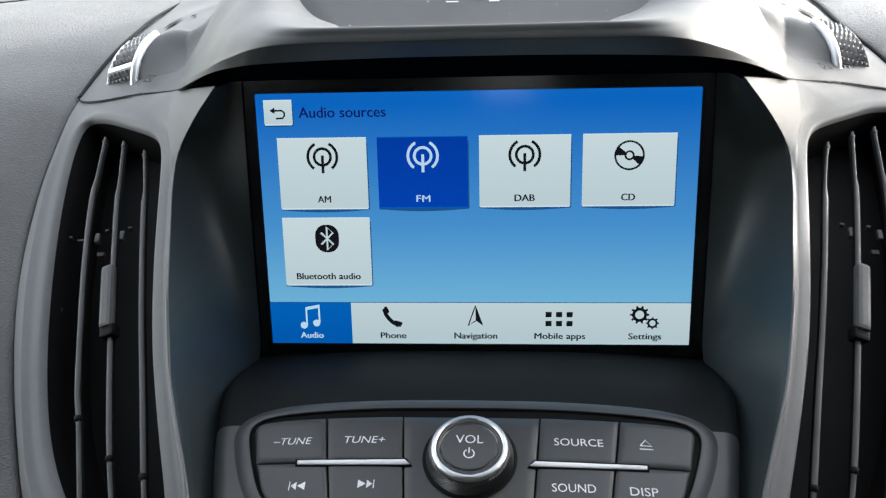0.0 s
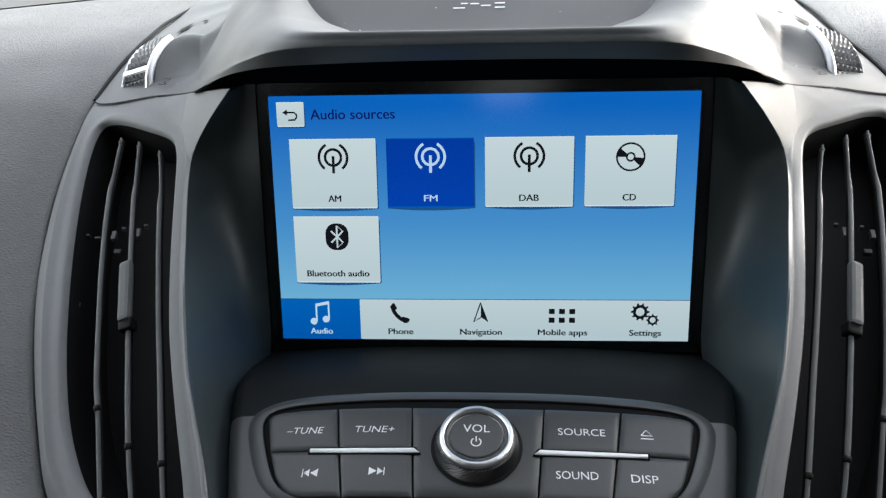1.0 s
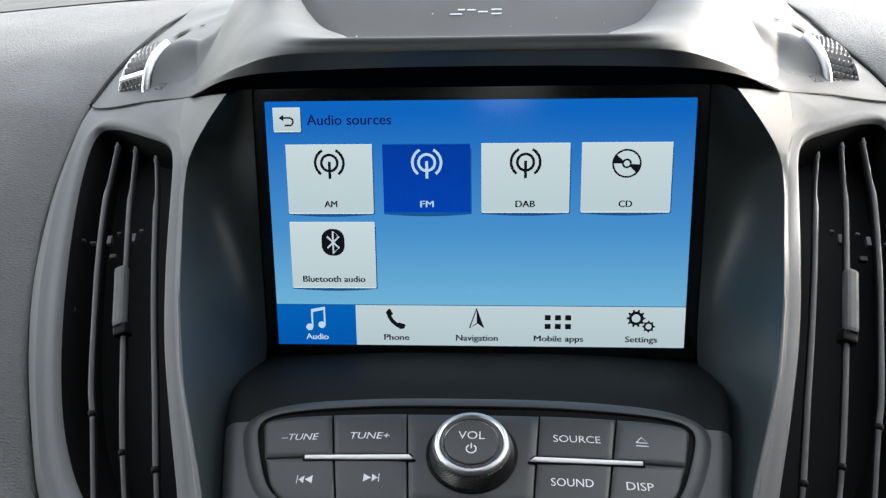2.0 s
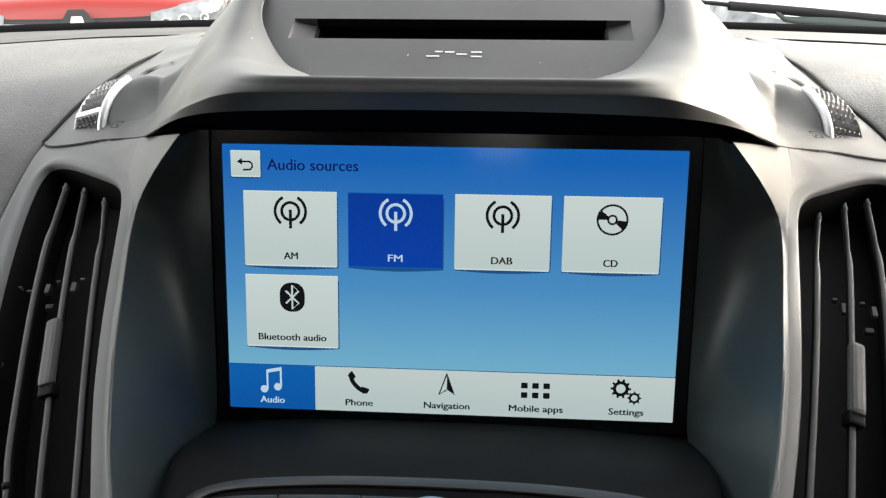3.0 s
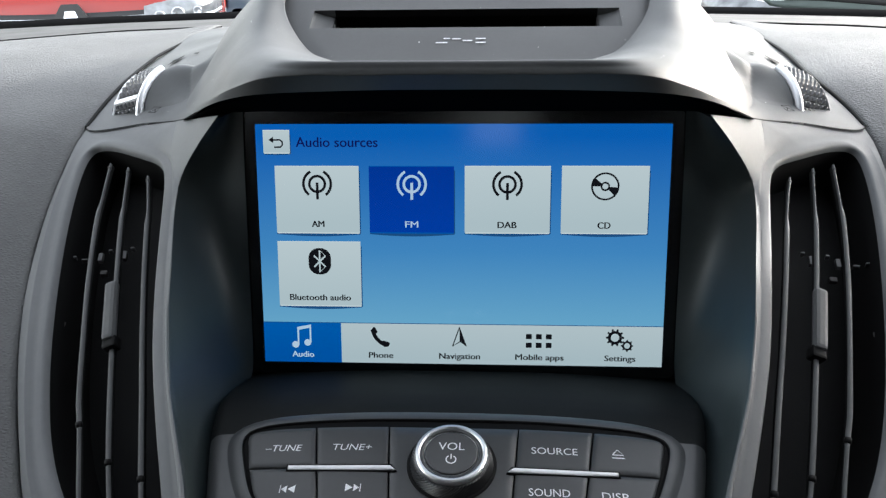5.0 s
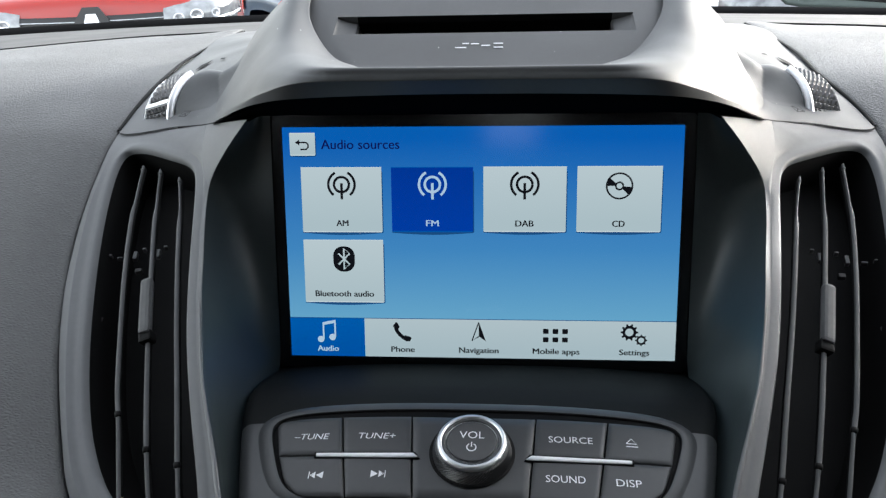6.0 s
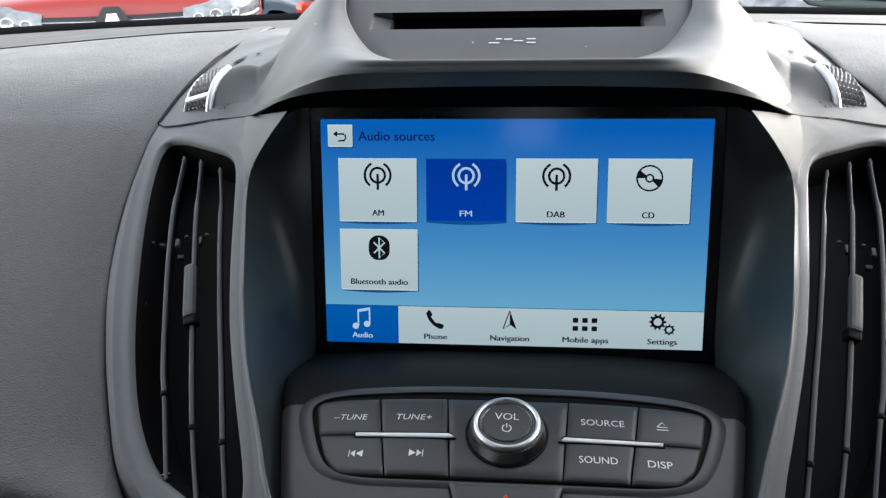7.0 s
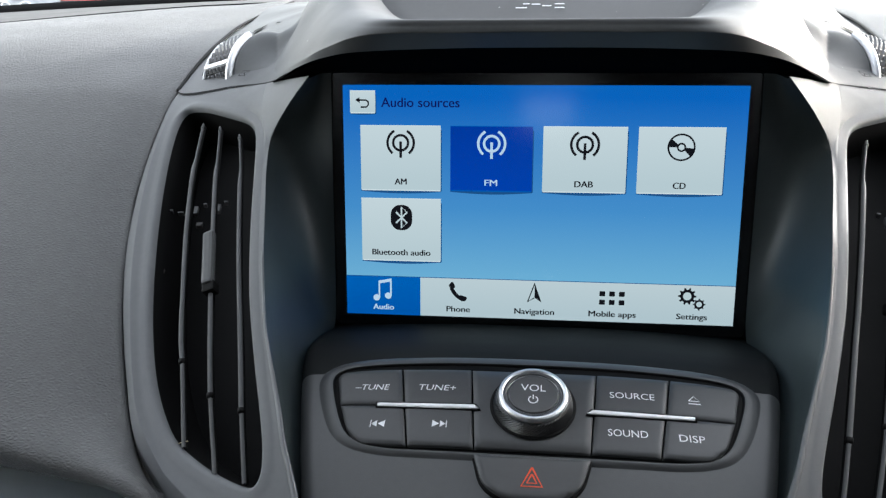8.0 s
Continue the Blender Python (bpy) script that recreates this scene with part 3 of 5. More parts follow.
SEAM = [(0.0996, 0.003, 1.0565), (0.1265, 0.0335, 1.0475), (0.150, 0.0475, 1.0420), (0.172, 0.058, 1.0385), (0.188, 0.0645, 1.0355)]
GROOVE = [(0.188, 0.0645, 1.0355), (0.1886, 0.050, 1.0295), (0.187, 0.0171, 1.0125), (0.1826, -0.0127, 0.9965), (0.1774, -0.035, 0.984), (0.1686, -0.06, 0.970), (0.1566, -0.0866, 0.9547), (0.1457, -0.1062, 0.943), (0.126, -0.1250, 0.933)]
FOOT = [(0.126, -0.1250, 0.933), (0.10, -0.141, 0.930), (0.0766, -0.1334, 0.9445)]
RIM_TOP = [(0.1345, 0.0195), (0.150, 0.030), (0.166, 0.0405), (0.1785, 0.0455)]
RIM_OUT = [(0.1785, 0.0455), (0.1783, 0.0319), (0.1745, 0.0078), (0.1675, -0.0228), (0.1587, -0.0539), (0.1504, -0.0765), (0.1421, -0.0931), (0.131, -0.1085)]
RIM_LOW = [(0.131, -0.1085), (0.1173, -0.1175), (0.1046, -0.1242), (0.0905, -0.1300)]
RIM_IN = [(0.0905, -0.1300), (0.0932, -0.1172), (0.1006, -0.0981), (0.1085, -0.0764), (0.1133, -0.0612), (0.1191, -0.0373), (0.1249, -0.0097), (0.1300, 0.0125), (0.1345, 0.0195)]
SLATS = [
    [(0.1625, 0.030), (0.158, 0.0019), (0.1512, -0.0277), (0.1442, -0.0532), (0.1378, -0.0755), (0.1339, -0.0858), (0.1245, -0.1130)],
    [(0.1515, 0.0235), (0.1452, -0.0026), (0.1374, -0.0319), (0.1275, -0.0679), (0.1185, -0.0979), (0.1095, -0.1230)],
    [(0.1388, 0.0140), (0.132, -0.0073), (0.1243, -0.0358), (0.1174, -0.0602), (0.111, -0.0815), (0.104, -0.1057), (0.0972, -0.1275)],
]


def air_vent(side):
    where = "passenger" if side < 0 else "driver"
    ob = thing("air_vent", "tall curved grey air vent with three upright dark slats", "air vent", (side * 0.14, -0.03, 0.95), group="vents beside the display")
    ob.location = (0, 0, 0)
    counts = (26, 52, 20, 52)
    outer = np.vstack([curve(c, n + 1)[:-1] for c, n in zip((SEAM, GROOVE, FOOT, POD[::-1]), counts)])
    rim = np.vstack([curve(c, n + 1)[:-1] for c, n in zip((RIM_TOP, RIM_OUT, RIM_LOW, RIM_IN), counts)])
    rim = smooth_loop(rim, 10)
    mid = rim.mean(axis=0)
    nxt, prv = np.roll(rim, -1, 0), np.roll(rim, 1, 0)
    tang = nxt - prv
    out = np.stack([-tang[:, 1], tang[:, 0]], 1)
    out /= np.linalg.norm(out, axis=1)[:, None]
    out *= np.sign(((rim - mid) * out).sum(1))[:, None]
    loops = []
    for h, w in ((-0.024, -0.001), (-0.010, -0.0005), (-0.0025, 0.0), (-0.0004, 0.0006), (0.0004, 0.0017)):
        loops.append([vent_at(*(rim[i] + out[i] * w), h) for i in range(len(rim))])
    loops = [np.array([tuple(p) for p in l]) for l in loops]
    broad = np.array([tuple(vent_at(*(rim[i] + out[i] * 0.0042), -0.0004)) for i in range(len(rim))])
    # a crisp ridge sets off the corner facet below the hood
    first, last = -10, 11
    ridge = curve([outer[first], (0.1250, 0.0110, 1.0318), (0.1290, 0.0235, 1.0395), outer[last]], last - first + 1)
    rim_side = np.array([outer[n] for n in range(first, 1)])
    corner = np.array([curve([a, c], 9) for a, c in zip(curve(rim_side, 22), ridge)])
    sheet("corner_facet", corner, M_TRIM, ob, "flat facet below the hood", side=side)
    seam_top = np.array([outer[n] for n in range(0, last + 1)])
    for n in range(first, last + 1):
        outer[n] = ridge[n - first]
    n = len(outer)
    calm = np.array([min(1.0, max(0.0, (i - 26) / 10)) * min(1.0, max(0.0, (98 - i) / 14)) for i in range(n)])
    up_n = np.array([tuple(vent_at(*rim[i], 1.0) - vent_at(*rim[i], 0.0)) for i in range(n)])
    for k in (0.25, 0.47, 0.5, 0.53, 0.75, 0.93, 0.99):
        loops.append(broad * (1 - k) + outer * k + up_n * (0.0013 * (1 - abs(k - 0.5) / 0.5) * calm)[:, None])
    loops.insert(5, broad)
    loops.append(outer)
    drop = outer.copy()
    drop[:, 2] -= 0.006
    loops.append(drop)
    line = ring[8 * 4 + 2:8 * 7 + 1, -1]
    sheet("seam", np.array([[p + np.array([0, s * 0.0004 - 0.0004, 0.0001 + s * 0.0002]) for s in (-1, 1)] for p in curve(line, 50)]), M_BLACK, ob, "dark gap along the hood", side=side)
    sheet("frame", np.array(loops[2:]).transpose(1, 0, 2), M_TRIM, ob, "satin grey curved frame", closed=True, side=side)
    sheet("duct", np.array(loops[:3]).transpose(1, 0, 2), M_VENT, ob, "black duct walls", closed=True, side=side)
    back = np.array([tuple(vent_at(*p, -0.024)) for p in rim])
    mesh("duct_back", back * np.array([side, 1, 1]), [tuple(range(len(back)))], M_BLACK, ob, "black duct floor")
    y_knuckle = (-0.0840, -0.0976, -0.1053)
    for k, path in enumerate(SLATS):
        c = curve(path, 60) + np.array([0.0007, 0.0012])
        v, blade = [], []
        for i, (x, y) in enumerate(c):
            s = i / 59
            wide = 0.00038 + 0.00048 * (1 / (1 + math.exp(-(s - 0.17) * 120))) - 0.00022 / (1 + math.exp(-(y_knuckle[k] - y) * 2500))
            top = -0.0014 + 0.0008 / (1 + math.exp(-(s - 0.17) * 120))
            d = c[min(i + 1, 59)] - c[max(i - 1, 0)]
            nrm = np.array([-d[1], d[0]]) / np.linalg.norm(d)
            for q, h in ((-1, top - 0.0010), (-1, top - 0.0005), (-0.6, top), (0.6, top), (1, top - 0.0005), (1, top - 0.0010)):
                v.append(vent_at(x + nrm[0] * wide * q, y + nrm[1] * wide * q, h))
            for q, h in ((-0.4, top - 0.0032), (-0.4, top - 0.0009), (0.4, top - 0.0009), (0.4, top - 0.0032)):
                blade.append(vent_at(x + nrm[0] * wide * q, y + nrm[1] * wide * q, h))
        v = [Vector((p.x * side, p.y, p.z)) for p in v]
        slat = mesh("slat", v, grid_faces(60, 6), M_SLAT, ob, "slim upright grey slat")
        mesh("blade", [Vector((p.x * side, p.y, p.z)) for p in blade], grid_faces(60, 4), M_VENT, slat, "black blade behind the slat edge")
        near = min(range(60), key=lambda i: abs(c[i][1] - y_knuckle[k]))
        p0, p1 = vent_at(*c[near], -0.0012), vent_at(*c[near - 2], -0.0012)
        p0, p1 = (Vector((p.x * side, p.y, p.z)) for p in (p0, p1))
        lathe("knuckle", [(0.0006, -0.0013), (0.0013, -0.0010), (0.0013, 0.0008), (0.0006, 0.0011)], 12, M_VENT, slat, Matrix.Translation(p0) @ (p1 - p0).to_track_quat("Z", "Y").to_matrix().to_4x4(), "black joint of the slat")
        p0 = vent_at(*c[1], -0.0018)
        lathe("pivot", [(0.0001, -0.0012), (0.0008, -0.0010), (0.0008, 0.0005), (0.0001, 0.0008)], 12, M_SLAT, slat, Matrix.Translation((p0.x * side, p0.y, p0.z)))
        if k == 1:
            ends = [p for p in c if -0.0580 < p[1] < -0.0350]
            p0, p1 = vent_at(*ends[0], 0.0), vent_at(*ends[-1], 0.0)
            p0, p1 = (Vector((p.x * side, p.y, p.z)) for p in (p0, p1))
            mid = vent_at(*((ends[0] + ends[-1]) / 2), 1.0) - vent_at(*((ends[0] + ends[-1]) / 2), 0.0)
            ey = (p0 - p1).normalized()
            ez = Vector((mid.x * side, mid.y, mid.z))
            ex = ey.cross(ez).normalized()
            ez = ex.cross(ey).normalized()
            turned = Matrix.Translation((p0 + p1) / 2) @ Matrix((ex, ey, ez)).transposed().to_4x4()
            long = (p0 - p1).length / 2
            tab = box("slider_tab", (-0.0025, -long, -0.0012), (0.0025, long, 0.0026), M_SLAT, ob, "grey rubbed slider tab", bevel=0.0015, m=turned)
            box("slider_foot", (-0.0028, -long - 0.0034, -0.0035), (0.0028, -long + 0.0015, 0.0014), M_VENT, tab, "black foot of the tab", bevel=0.0010, m=turned)
    # rear cross vanes and their clips, glimpsed between the slats
    for x, y, tall, broad_clip, mat in ((0.1684, -0.0047, 0.0010, 0.0014, M_SLAT), (0.1617, -0.0080, 0.0008, 0.0013, M_SLAT), (0.1537, -0.0094, 0.0042, 0.0009, M_SLAT), (0.1497, -0.0077, 0.0010, 0.0008, M_SLAT), (0.1417, -0.0122, 0.0042, 0.0009, M_SLAT), (0.1387, -0.0101, 0.0010, 0.0008, M_SLAT), (0.1493, -0.0176, 0.0020, 0.0014, M_STRIP), (0.1659, -0.0231, 0.0020, 0.0004, M_STRIP), (0.1607, -0.0354, 0.0024, 0.0006, M_STRIP), (0.1642, -0.0356, 0.0030, 0.0005, M_STRIP), (0.1767, 0.0201, 0.0030, 0.0004, M_STRIP)):
        p = Vector((x, y, vent_z(x, y) - 0.011))
        lean = Matrix.Translation((p.x * side, p.y, p.z)) @ Matrix.Rotation(-0.12 * side, 4, "Z") @ Matrix.Rotation(0.5, 4, "X")
        box("vane_clip", (-broad_clip, -tall / 2, -0.0012), (broad_clip, tall / 2, 0.0012), mat, ob, bevel=0.0003, m=lean)
    return ob


for side in (-1, 1):
    air_vent(side)
bit = curve([(-0.1290, -0.1086, 0.9440), (-0.1268, -0.1083, 0.9452), (-0.1242, -0.1083, 0.9459)], 8)
tagged(sheet("straw", np.array([[(p[0] + 0.0001 * math.sin(a), p[1] + 0.00022 * math.cos(a), p[2] + 0.00022 * math.sin(a)) for a in np.linspace(0, 2 * math.pi, 7)] for p in bit]), material("dry_straw", (0.45, 0.38, 0.24), 0.7, noise_scale=900, vary=0.2)), "pale bit of straw caught in the air vent", "debris")


# ---------------------------------------------------------------- control panel
panel = thing("control_panel", "dark grey plastic control panel with audio buttons below the display", "control panel", (0, -0.09, 0.93))
panel.location = (0, 0, 0)
EDGE_Y = [-0.25, -0.2, -0.127, -0.11, -0.083, -0.05, -0.03, -0.011, 0.0]
EDGE_X = [0.050, 0.060, 0.0775, 0.0820, 0.0885, 0.0955, 0.0980, 0.0980, 0.0945]
rows = []
for y in np.concatenate([np.linspace(-0.006, -0.09, 40), np.linspace(-0.094, -0.25, 24)]):
    xe = float(np.interp(y, EDGE_Y, EDGE_X))
    r = 0.0055
    line = []
    for s in (-1, 1):
        seq = []
        for u in np.linspace(0, 1, 16):
            seq.append((s * u * (xe - r), y, panel_z(u * (xe - r), y)))
        for a in np.linspace(12, 90, 7):
            x = xe - r + r * math.sin(radians(a))
            seq.append((s * x, y, panel_z(xe - r, y) - r * (1 - math.cos(radians(a)))))
        seq.append((s * (xe + 0.001), y, panel_z(xe - r, y) - 0.035))
        line += seq[::-1] if s < 0 else seq[1:]
    rows.append(line)
# same moulding as the body; its darker colour stands in for shade
sheet("shelf", np.array(rows[:34]), M_SHELF_SHADE, panel, "shelf below the display, darker colour stands in for shade")
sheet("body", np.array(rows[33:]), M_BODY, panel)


def group_edge(y):
    """Half width of the block of buttons."""
    return float(np.interp(y, [-0.113, -0.1085, -0.1055, -0.096, -0.0862, -0.080, -0.0765, -0.073], [0.054, 0.0625, 0.0658, 0.0702, 0.0738, 0.0755, 0.0745, 0.068]))


def top_line(x):
    return -0.0722 - 0.6 * x * x


def low_line(x):
    return -0.1125 + 0.15 * x * x


def outline(grow=0.0, n=26):
    """The rounded block of buttons seen from above, grown by so many metres."""
    up_row = [(u * 0.070, top_line(u * 0.070) + grow) for u in np.linspace(-1, 1, n)]
    turn_row = [(0.0735 + grow * 0.6, -0.0760 + grow * 0.75), (0.0755 + grow, -0.0795), (0.0738 + grow, -0.0862), (0.0702 + grow, -0.0962), (0.0660 + grow * 0.80, -0.1055 - grow * 0.2), (0.0615 + grow * 0.45, -0.1103 - grow * 0.38)]
    low = [(u * 0.056, low_line(u * 0.056) - grow * 0.40) for u in np.linspace(1, -1, n)]
    side_r = [tuple(p) for p in curve(turn_row, 18)]
    loop = np.array(up_row + side_r + low + [(-x, y) for x, y in side_r[::-1]])
    return [tuple(p) for p in smooth_loop(loop, 5)]


def on_panel(name, loops, mat, parent, label="", fill=True):
    """A low moulding: loops of (x, y, height) joined in order, the last one filled."""
    v, f = [], []
    n = len(loops[0])
    for l in loops:
        v += [panel_at(*p) for p in l]
    for k in range(len(loops) - 1):
        f += [(k * n + i, k * n + (i + 1) % n, (k + 1) * n + (i + 1) % n, (k + 1) * n + i) for i in range(n)]
    if fill:
        f.append(tuple(range((len(loops) - 1) * n, len(loops) * n)))
    return mesh(name, v, f, mat, parent, label)


on_panel("surround", [[(x, y, h) for x, y in outline(g)] for g, h in ((0.0082, -0.0004), (0.0068, -0.0001), (0.0056, 0.0004), (0.0044, 0.0009), (0.0024, 0.0013), (0.0012, 0.0013), (0.0009, 0.0012))], M_BODY, panel, "raised rim round the buttons", fill=False)
on_panel("button_gap", [[(x, y, h) for x, y in outline(g)] for g, h in ((0.0009, 0.0012), (0.0004, 0.0011), (0.0003, 0.0001))], M_BLACK, panel, "black gap round the block of buttons", fill=False)
v, f = [], []
for y in np.linspace(-0.1128, -0.0722, 28):
    for u in np.linspace(-1, 1, 40):
        x = u * (group_edge(y) + 0.0006)
        v.append(panel_at(x, min(max(y, low_line(x) - 0.0008), top_line(x) + 0.0008), 0.0004))
mesh("button_well", v, grid_faces(28, 40), M_BLACK, panel, "black gaps between the buttons")


def button(x0t, x1t, x0b, x1b, top, low, legend="", round_at=(), h=0.0022, wide=0.01, cap=0.0028, shear=0.0, at=(0, 0), mat=None):
    """A button cap over a patch of the panel: corner x at its upper and lower edge, and its edges' lines."""
    nu, nv = 15, 9
    v = []
    grid = []
    for j in range(nv):
        row = []
        for i in range(nu):
            a, b = i / (nu - 1), j / (nv - 1)
            for cu, cv in round_at:
                ru, rv = (0.13, 0.24) if cv == 0 else (0.30, 0.48)
                du, dv = abs(a - cu), abs(b - cv)
                if du < ru and dv < rv:
                    e = math.hypot(1 - du / ru, 1 - dv / rv)
                    if e > 1:
                        a = cu + (1 if cu == 0 else -1) * ru * (1 - (1 - du / ru) / e)
                        b = cv + (1 if cv == 0 else -1) * rv * (1 - (1 - dv / rv) / e)
            xl, xr = x0t + (x0b - x0t) * b, x1t + (x1b - x1t) * b
            x = xl + (xr - xl) * a
            y = top(x) + (low(x) - top(x)) * b
            row.append((x, y))
        grid.append(row)
    P = np.array(grid)
    cx, cy = P[:, :, 0].mean(), P[:, :, 1].mean()
    full = np.zeros((nv + 4, nu + 4, 3))
    for j in range(nv + 4):
        for i in range(nu + 4):
            jj, ii = min(max(j - 2, 0), nv - 1), min(max(i - 2, 0), nu - 1)
            x, y = P[jj, ii]
            depth = max(2 - j, j - nv - 1, 2 - i, i - nu - 1, 0)
            if depth == 0:
                e = min(jj, nv - 1 - jj, ii, nu - 1 - ii)
                hh = h - (0.00014 if e == 0 else 0)
                k = 0.0003 if e == 0 else 0
                x, y = x + math.copysign(min(k, abs(cx - x)), cx - x), y + math.copysign(min(k, abs(cy - y)), cy - y)
            else:
                hh = h - 0.0005 if depth == 1 else -0.0005
            full[j, i] = panel_at(x, y, hh)
    ob = sheet("button", full, mat or M_BUTTON, panel, "dark grey push button")
    mx, my = at
    put = lambda x, y, hh: panel_at(mx + x, my + y * 1.15, h + hh)
    if callable(legend):
        legend(ob, put)
    elif legend:
        words(legend, cap, wide, put, M_LEGEND, ob, "legend", shear=shear, lift=0.0001, weight=0.0)
    return ob


def skip_back(ob, put):
    flat("legend", strokes([[(-0.0037, -0.0016), (-0.0037, 0.0016)], [(-0.0005, 0.0013), (-0.0031, 0.0), (-0.0005, -0.0013)]], 0.0004) + [[(-0.0002, 0.0), (0.0033, 0.0016), (0.0033, -0.0016)], [(-0.0026, 0.0), (-0.0006, 0.0011), (-0.0006, -0.0011)]], lambda x, y, h: put(x * 0.72, y * 0.78, h), M_LEGEND, ob, lift=0.0001)


def skip_on(ob, put):
    flat("legend", strokes([[(0.0037, -0.0016), (0.0037, 0.0016)], [(0.0005, 0.0013), (0.0031, 0.0), (0.0005, -0.0013)]], 0.0004) + [[(0.0002, 0.0), (-0.0033, -0.0016), (-0.0033, 0.0016)], [(0.0026, 0.0), (0.0006, -0.0011), (0.0006, 0.0011)]], lambda x, y, h: put(x * 0.72, y * 0.78, h), M_LEGEND, ob, lift=0.0001)


def eject(ob, put):
    flat("legend", strokes([[(-0.0019, -0.0001), (0.0, 0.0018), (0.0019, -0.0001), (-0.0019, -0.0001)], [(-0.0021, -0.0012), (0.0021, -0.0012)]], 0.00036), put, M_LEGEND, ob, lift=0.0001)


MID = lambda x: -0.0949
up = lambda d: (lambda x: MID(x) + d)
tl = lambda x: -0.0766 - 0.28 * x * x - (0 if abs(x) < 0.06 else 6.0 * (abs(x) - 0.06) ** 2)
ll = lambda x: -0.1113 + (0 if abs(x) < 0.05 else 5.0 * (abs(x) - 0.05) ** 2)
CELLS = (
    (0.04975, 0.0741, 0.0466, 0.0699, ((1, 0),), True),
    (0.02335, 0.0491, 0.0218, 0.0460, (), True),
    (0.04645, 0.0696, 0.0434, 0.0638, ((1, 1),), False),
    (0.02165, 0.0459, 0.0201, 0.0428, (), False),
)
LEGENDS = (
    (-1, 0, "\u2013TUNE", (-0.0592, -0.0868), 0.0128, 0.0023, 0.12), (-1, 1, "TUNE+", (-0.035, -0.0866), 0.0136, 0.0023, 0.12),
    (-1, 2, skip_back, (-0.0543, -0.1033), 0, 0, 0), (-1, 3, skip_on, (-0.0327, -0.1028), 0, 0, 0),
    (1, 0, eject, (0.0567, -0.0868), 0, 0, 0), (1, 1, "SOURCE", (0.0351, -0.0866), 0.0157, 0.0024, 0.0),
    (1, 2, "DISP", (0.0539, -0.1033), 0.0086, 0.0024, 0.0), (1, 3, "SOUND", (0.0325, -0.1030), 0.0135, 0.0024, 0.0),
)
for s, k, legend, at, wide, cap, shear in LEGENDS:
    c, rnd, upper = CELLS[k][:4], CELLS[k][4], CELLS[k][5]
    edges = (tl, up(0.00025)) if upper else (up(-0.00025), ll)
    if s < 0:
        c = (-c[1], -c[0], -c[3], -c[2])
    button(*c, *edges, legend, tuple((u if s > 0 else 1 - u, w) for u, w in rnd), wide=wide, cap=cap, shear=shear, at=at)
for s in (-1, 1):
    # bright divider bar
    b = [(0.0190, -0.0959), (0.0209, -0.0943), (0.0560, -0.0945), (0.0558, -0.0959), (0.0203, -0.0961)]
    b = [(s * x, y) for x, y in b]
    gx, gy = np.mean([p[0] for p in b]), np.mean([p[1] for p in b])
    wide = [(x + 0.0006 * np.sign(x - gx), y + 0.0006 * np.sign(y - gy)) for x, y in b]
    div = on_panel("divider_bar", [[(x, y, 0.0004) for x, y in b], [(x, y, 0.0026) for x, y in b], [(gx + (x - gx) * 0.985, gy + (y - gy) * 0.86, 0.0029) for x, y in b]], M_BAR, panel, "bright silver divider bar")
    on_panel("bar_gap", [[(x, y, 0.0004) for x, y in wide], [(x, y, 0.00245) for x, y in wide]], M_BLACK, div, "black gap round the bar")
button(-0.0229, 0.0229, -0.0196, 0.0196, tl, ll, "", (), h=0.0021)
# volume knob
M_KNURL = material("knurled_plastic", (0.017, 0.017, 0.018), 0.36, noise_scale=500, vary=0.05)
nz = (panel_at(0, -0.093, 1) - panel_at(0, -0.093, 0)).normalized()
turn = nz.to_track_quat("Z", "Y").to_matrix().to_4x4()
km = Matrix.Translation(panel_at(0, -0.0931, 0.0)) @ turn
ky = (km.inverted().to_3x3() @ Vector((0, 1, 0)))
ky = Vector((ky.x, ky.y, 0)).normalized()
kx = Vector((ky.y, -ky.x, 0))
lathe("knob_well", [(0.0153, 0.0021), (0.0153, 0.0024), (0.0138, 0.0022)], 60, M_BLACK, panel, km, "black gap round the knob")
knob = lathe("volume_knob", [(0.0141, 0.0), (0.0141, 0.0018)] + [(0.0139 - 0.0010 * (k / 9) ** 1.4, 0.0020 + 0.00050 * k) for k in range(10)] + [(0.0124, 0.0069), (0.0118, 0.0070)], 132, M_KNURL, panel, km, "knurled black volume knob with a chrome ring", wobble=lambda i, j: (0.00035 * ((i + j) % 2) if 2 <= j <= 11 else 0), smooth=False)
lathe("ring", [(0.0120, 0.0064), (0.0124, 0.0069), (0.0124, 0.0076), (0.0122, 0.0083), (0.0118, 0.0087), (0.0112, 0.0089), (0.0107, 0.0088), (0.0105, 0.0079)], 96, M_CHROME, knob, km, "satin chrome ring")
lathe("inner_ring", [(0.0106, 0.0076), (0.0105, 0.0084), (0.0101, 0.0085), (0.0093, 0.0082), (0.0091, 0.0074)], 80, M_BUTTON, knob, km, "sloping dark inner ring")
lathe("cap", [(0.0089, 0.0070), (0.0089, 0.0081), (0.0087, 0.0084), (0.0082, 0.00845), (0.0002, 0.00845)], 72, M_BUTTON, knob, km, "dark cap")
on_cap = lambda x, y, h: km @ (kx * x + ky * y + Vector((0, 0, 0.00855 + h)))
words("VOL", 0.0031, 0.0088, lambda x, y, h: on_cap(x, y + 0.0026, h), M_LEGEND, knob, "legend", weight=0.0)
flat("legend", strokes([arc(0, -0.0029, 0.0016, 120, 420, 24), [(0, -0.0027), (0, -0.0006)]], 0.00042), on_cap, M_LEGEND, knob)
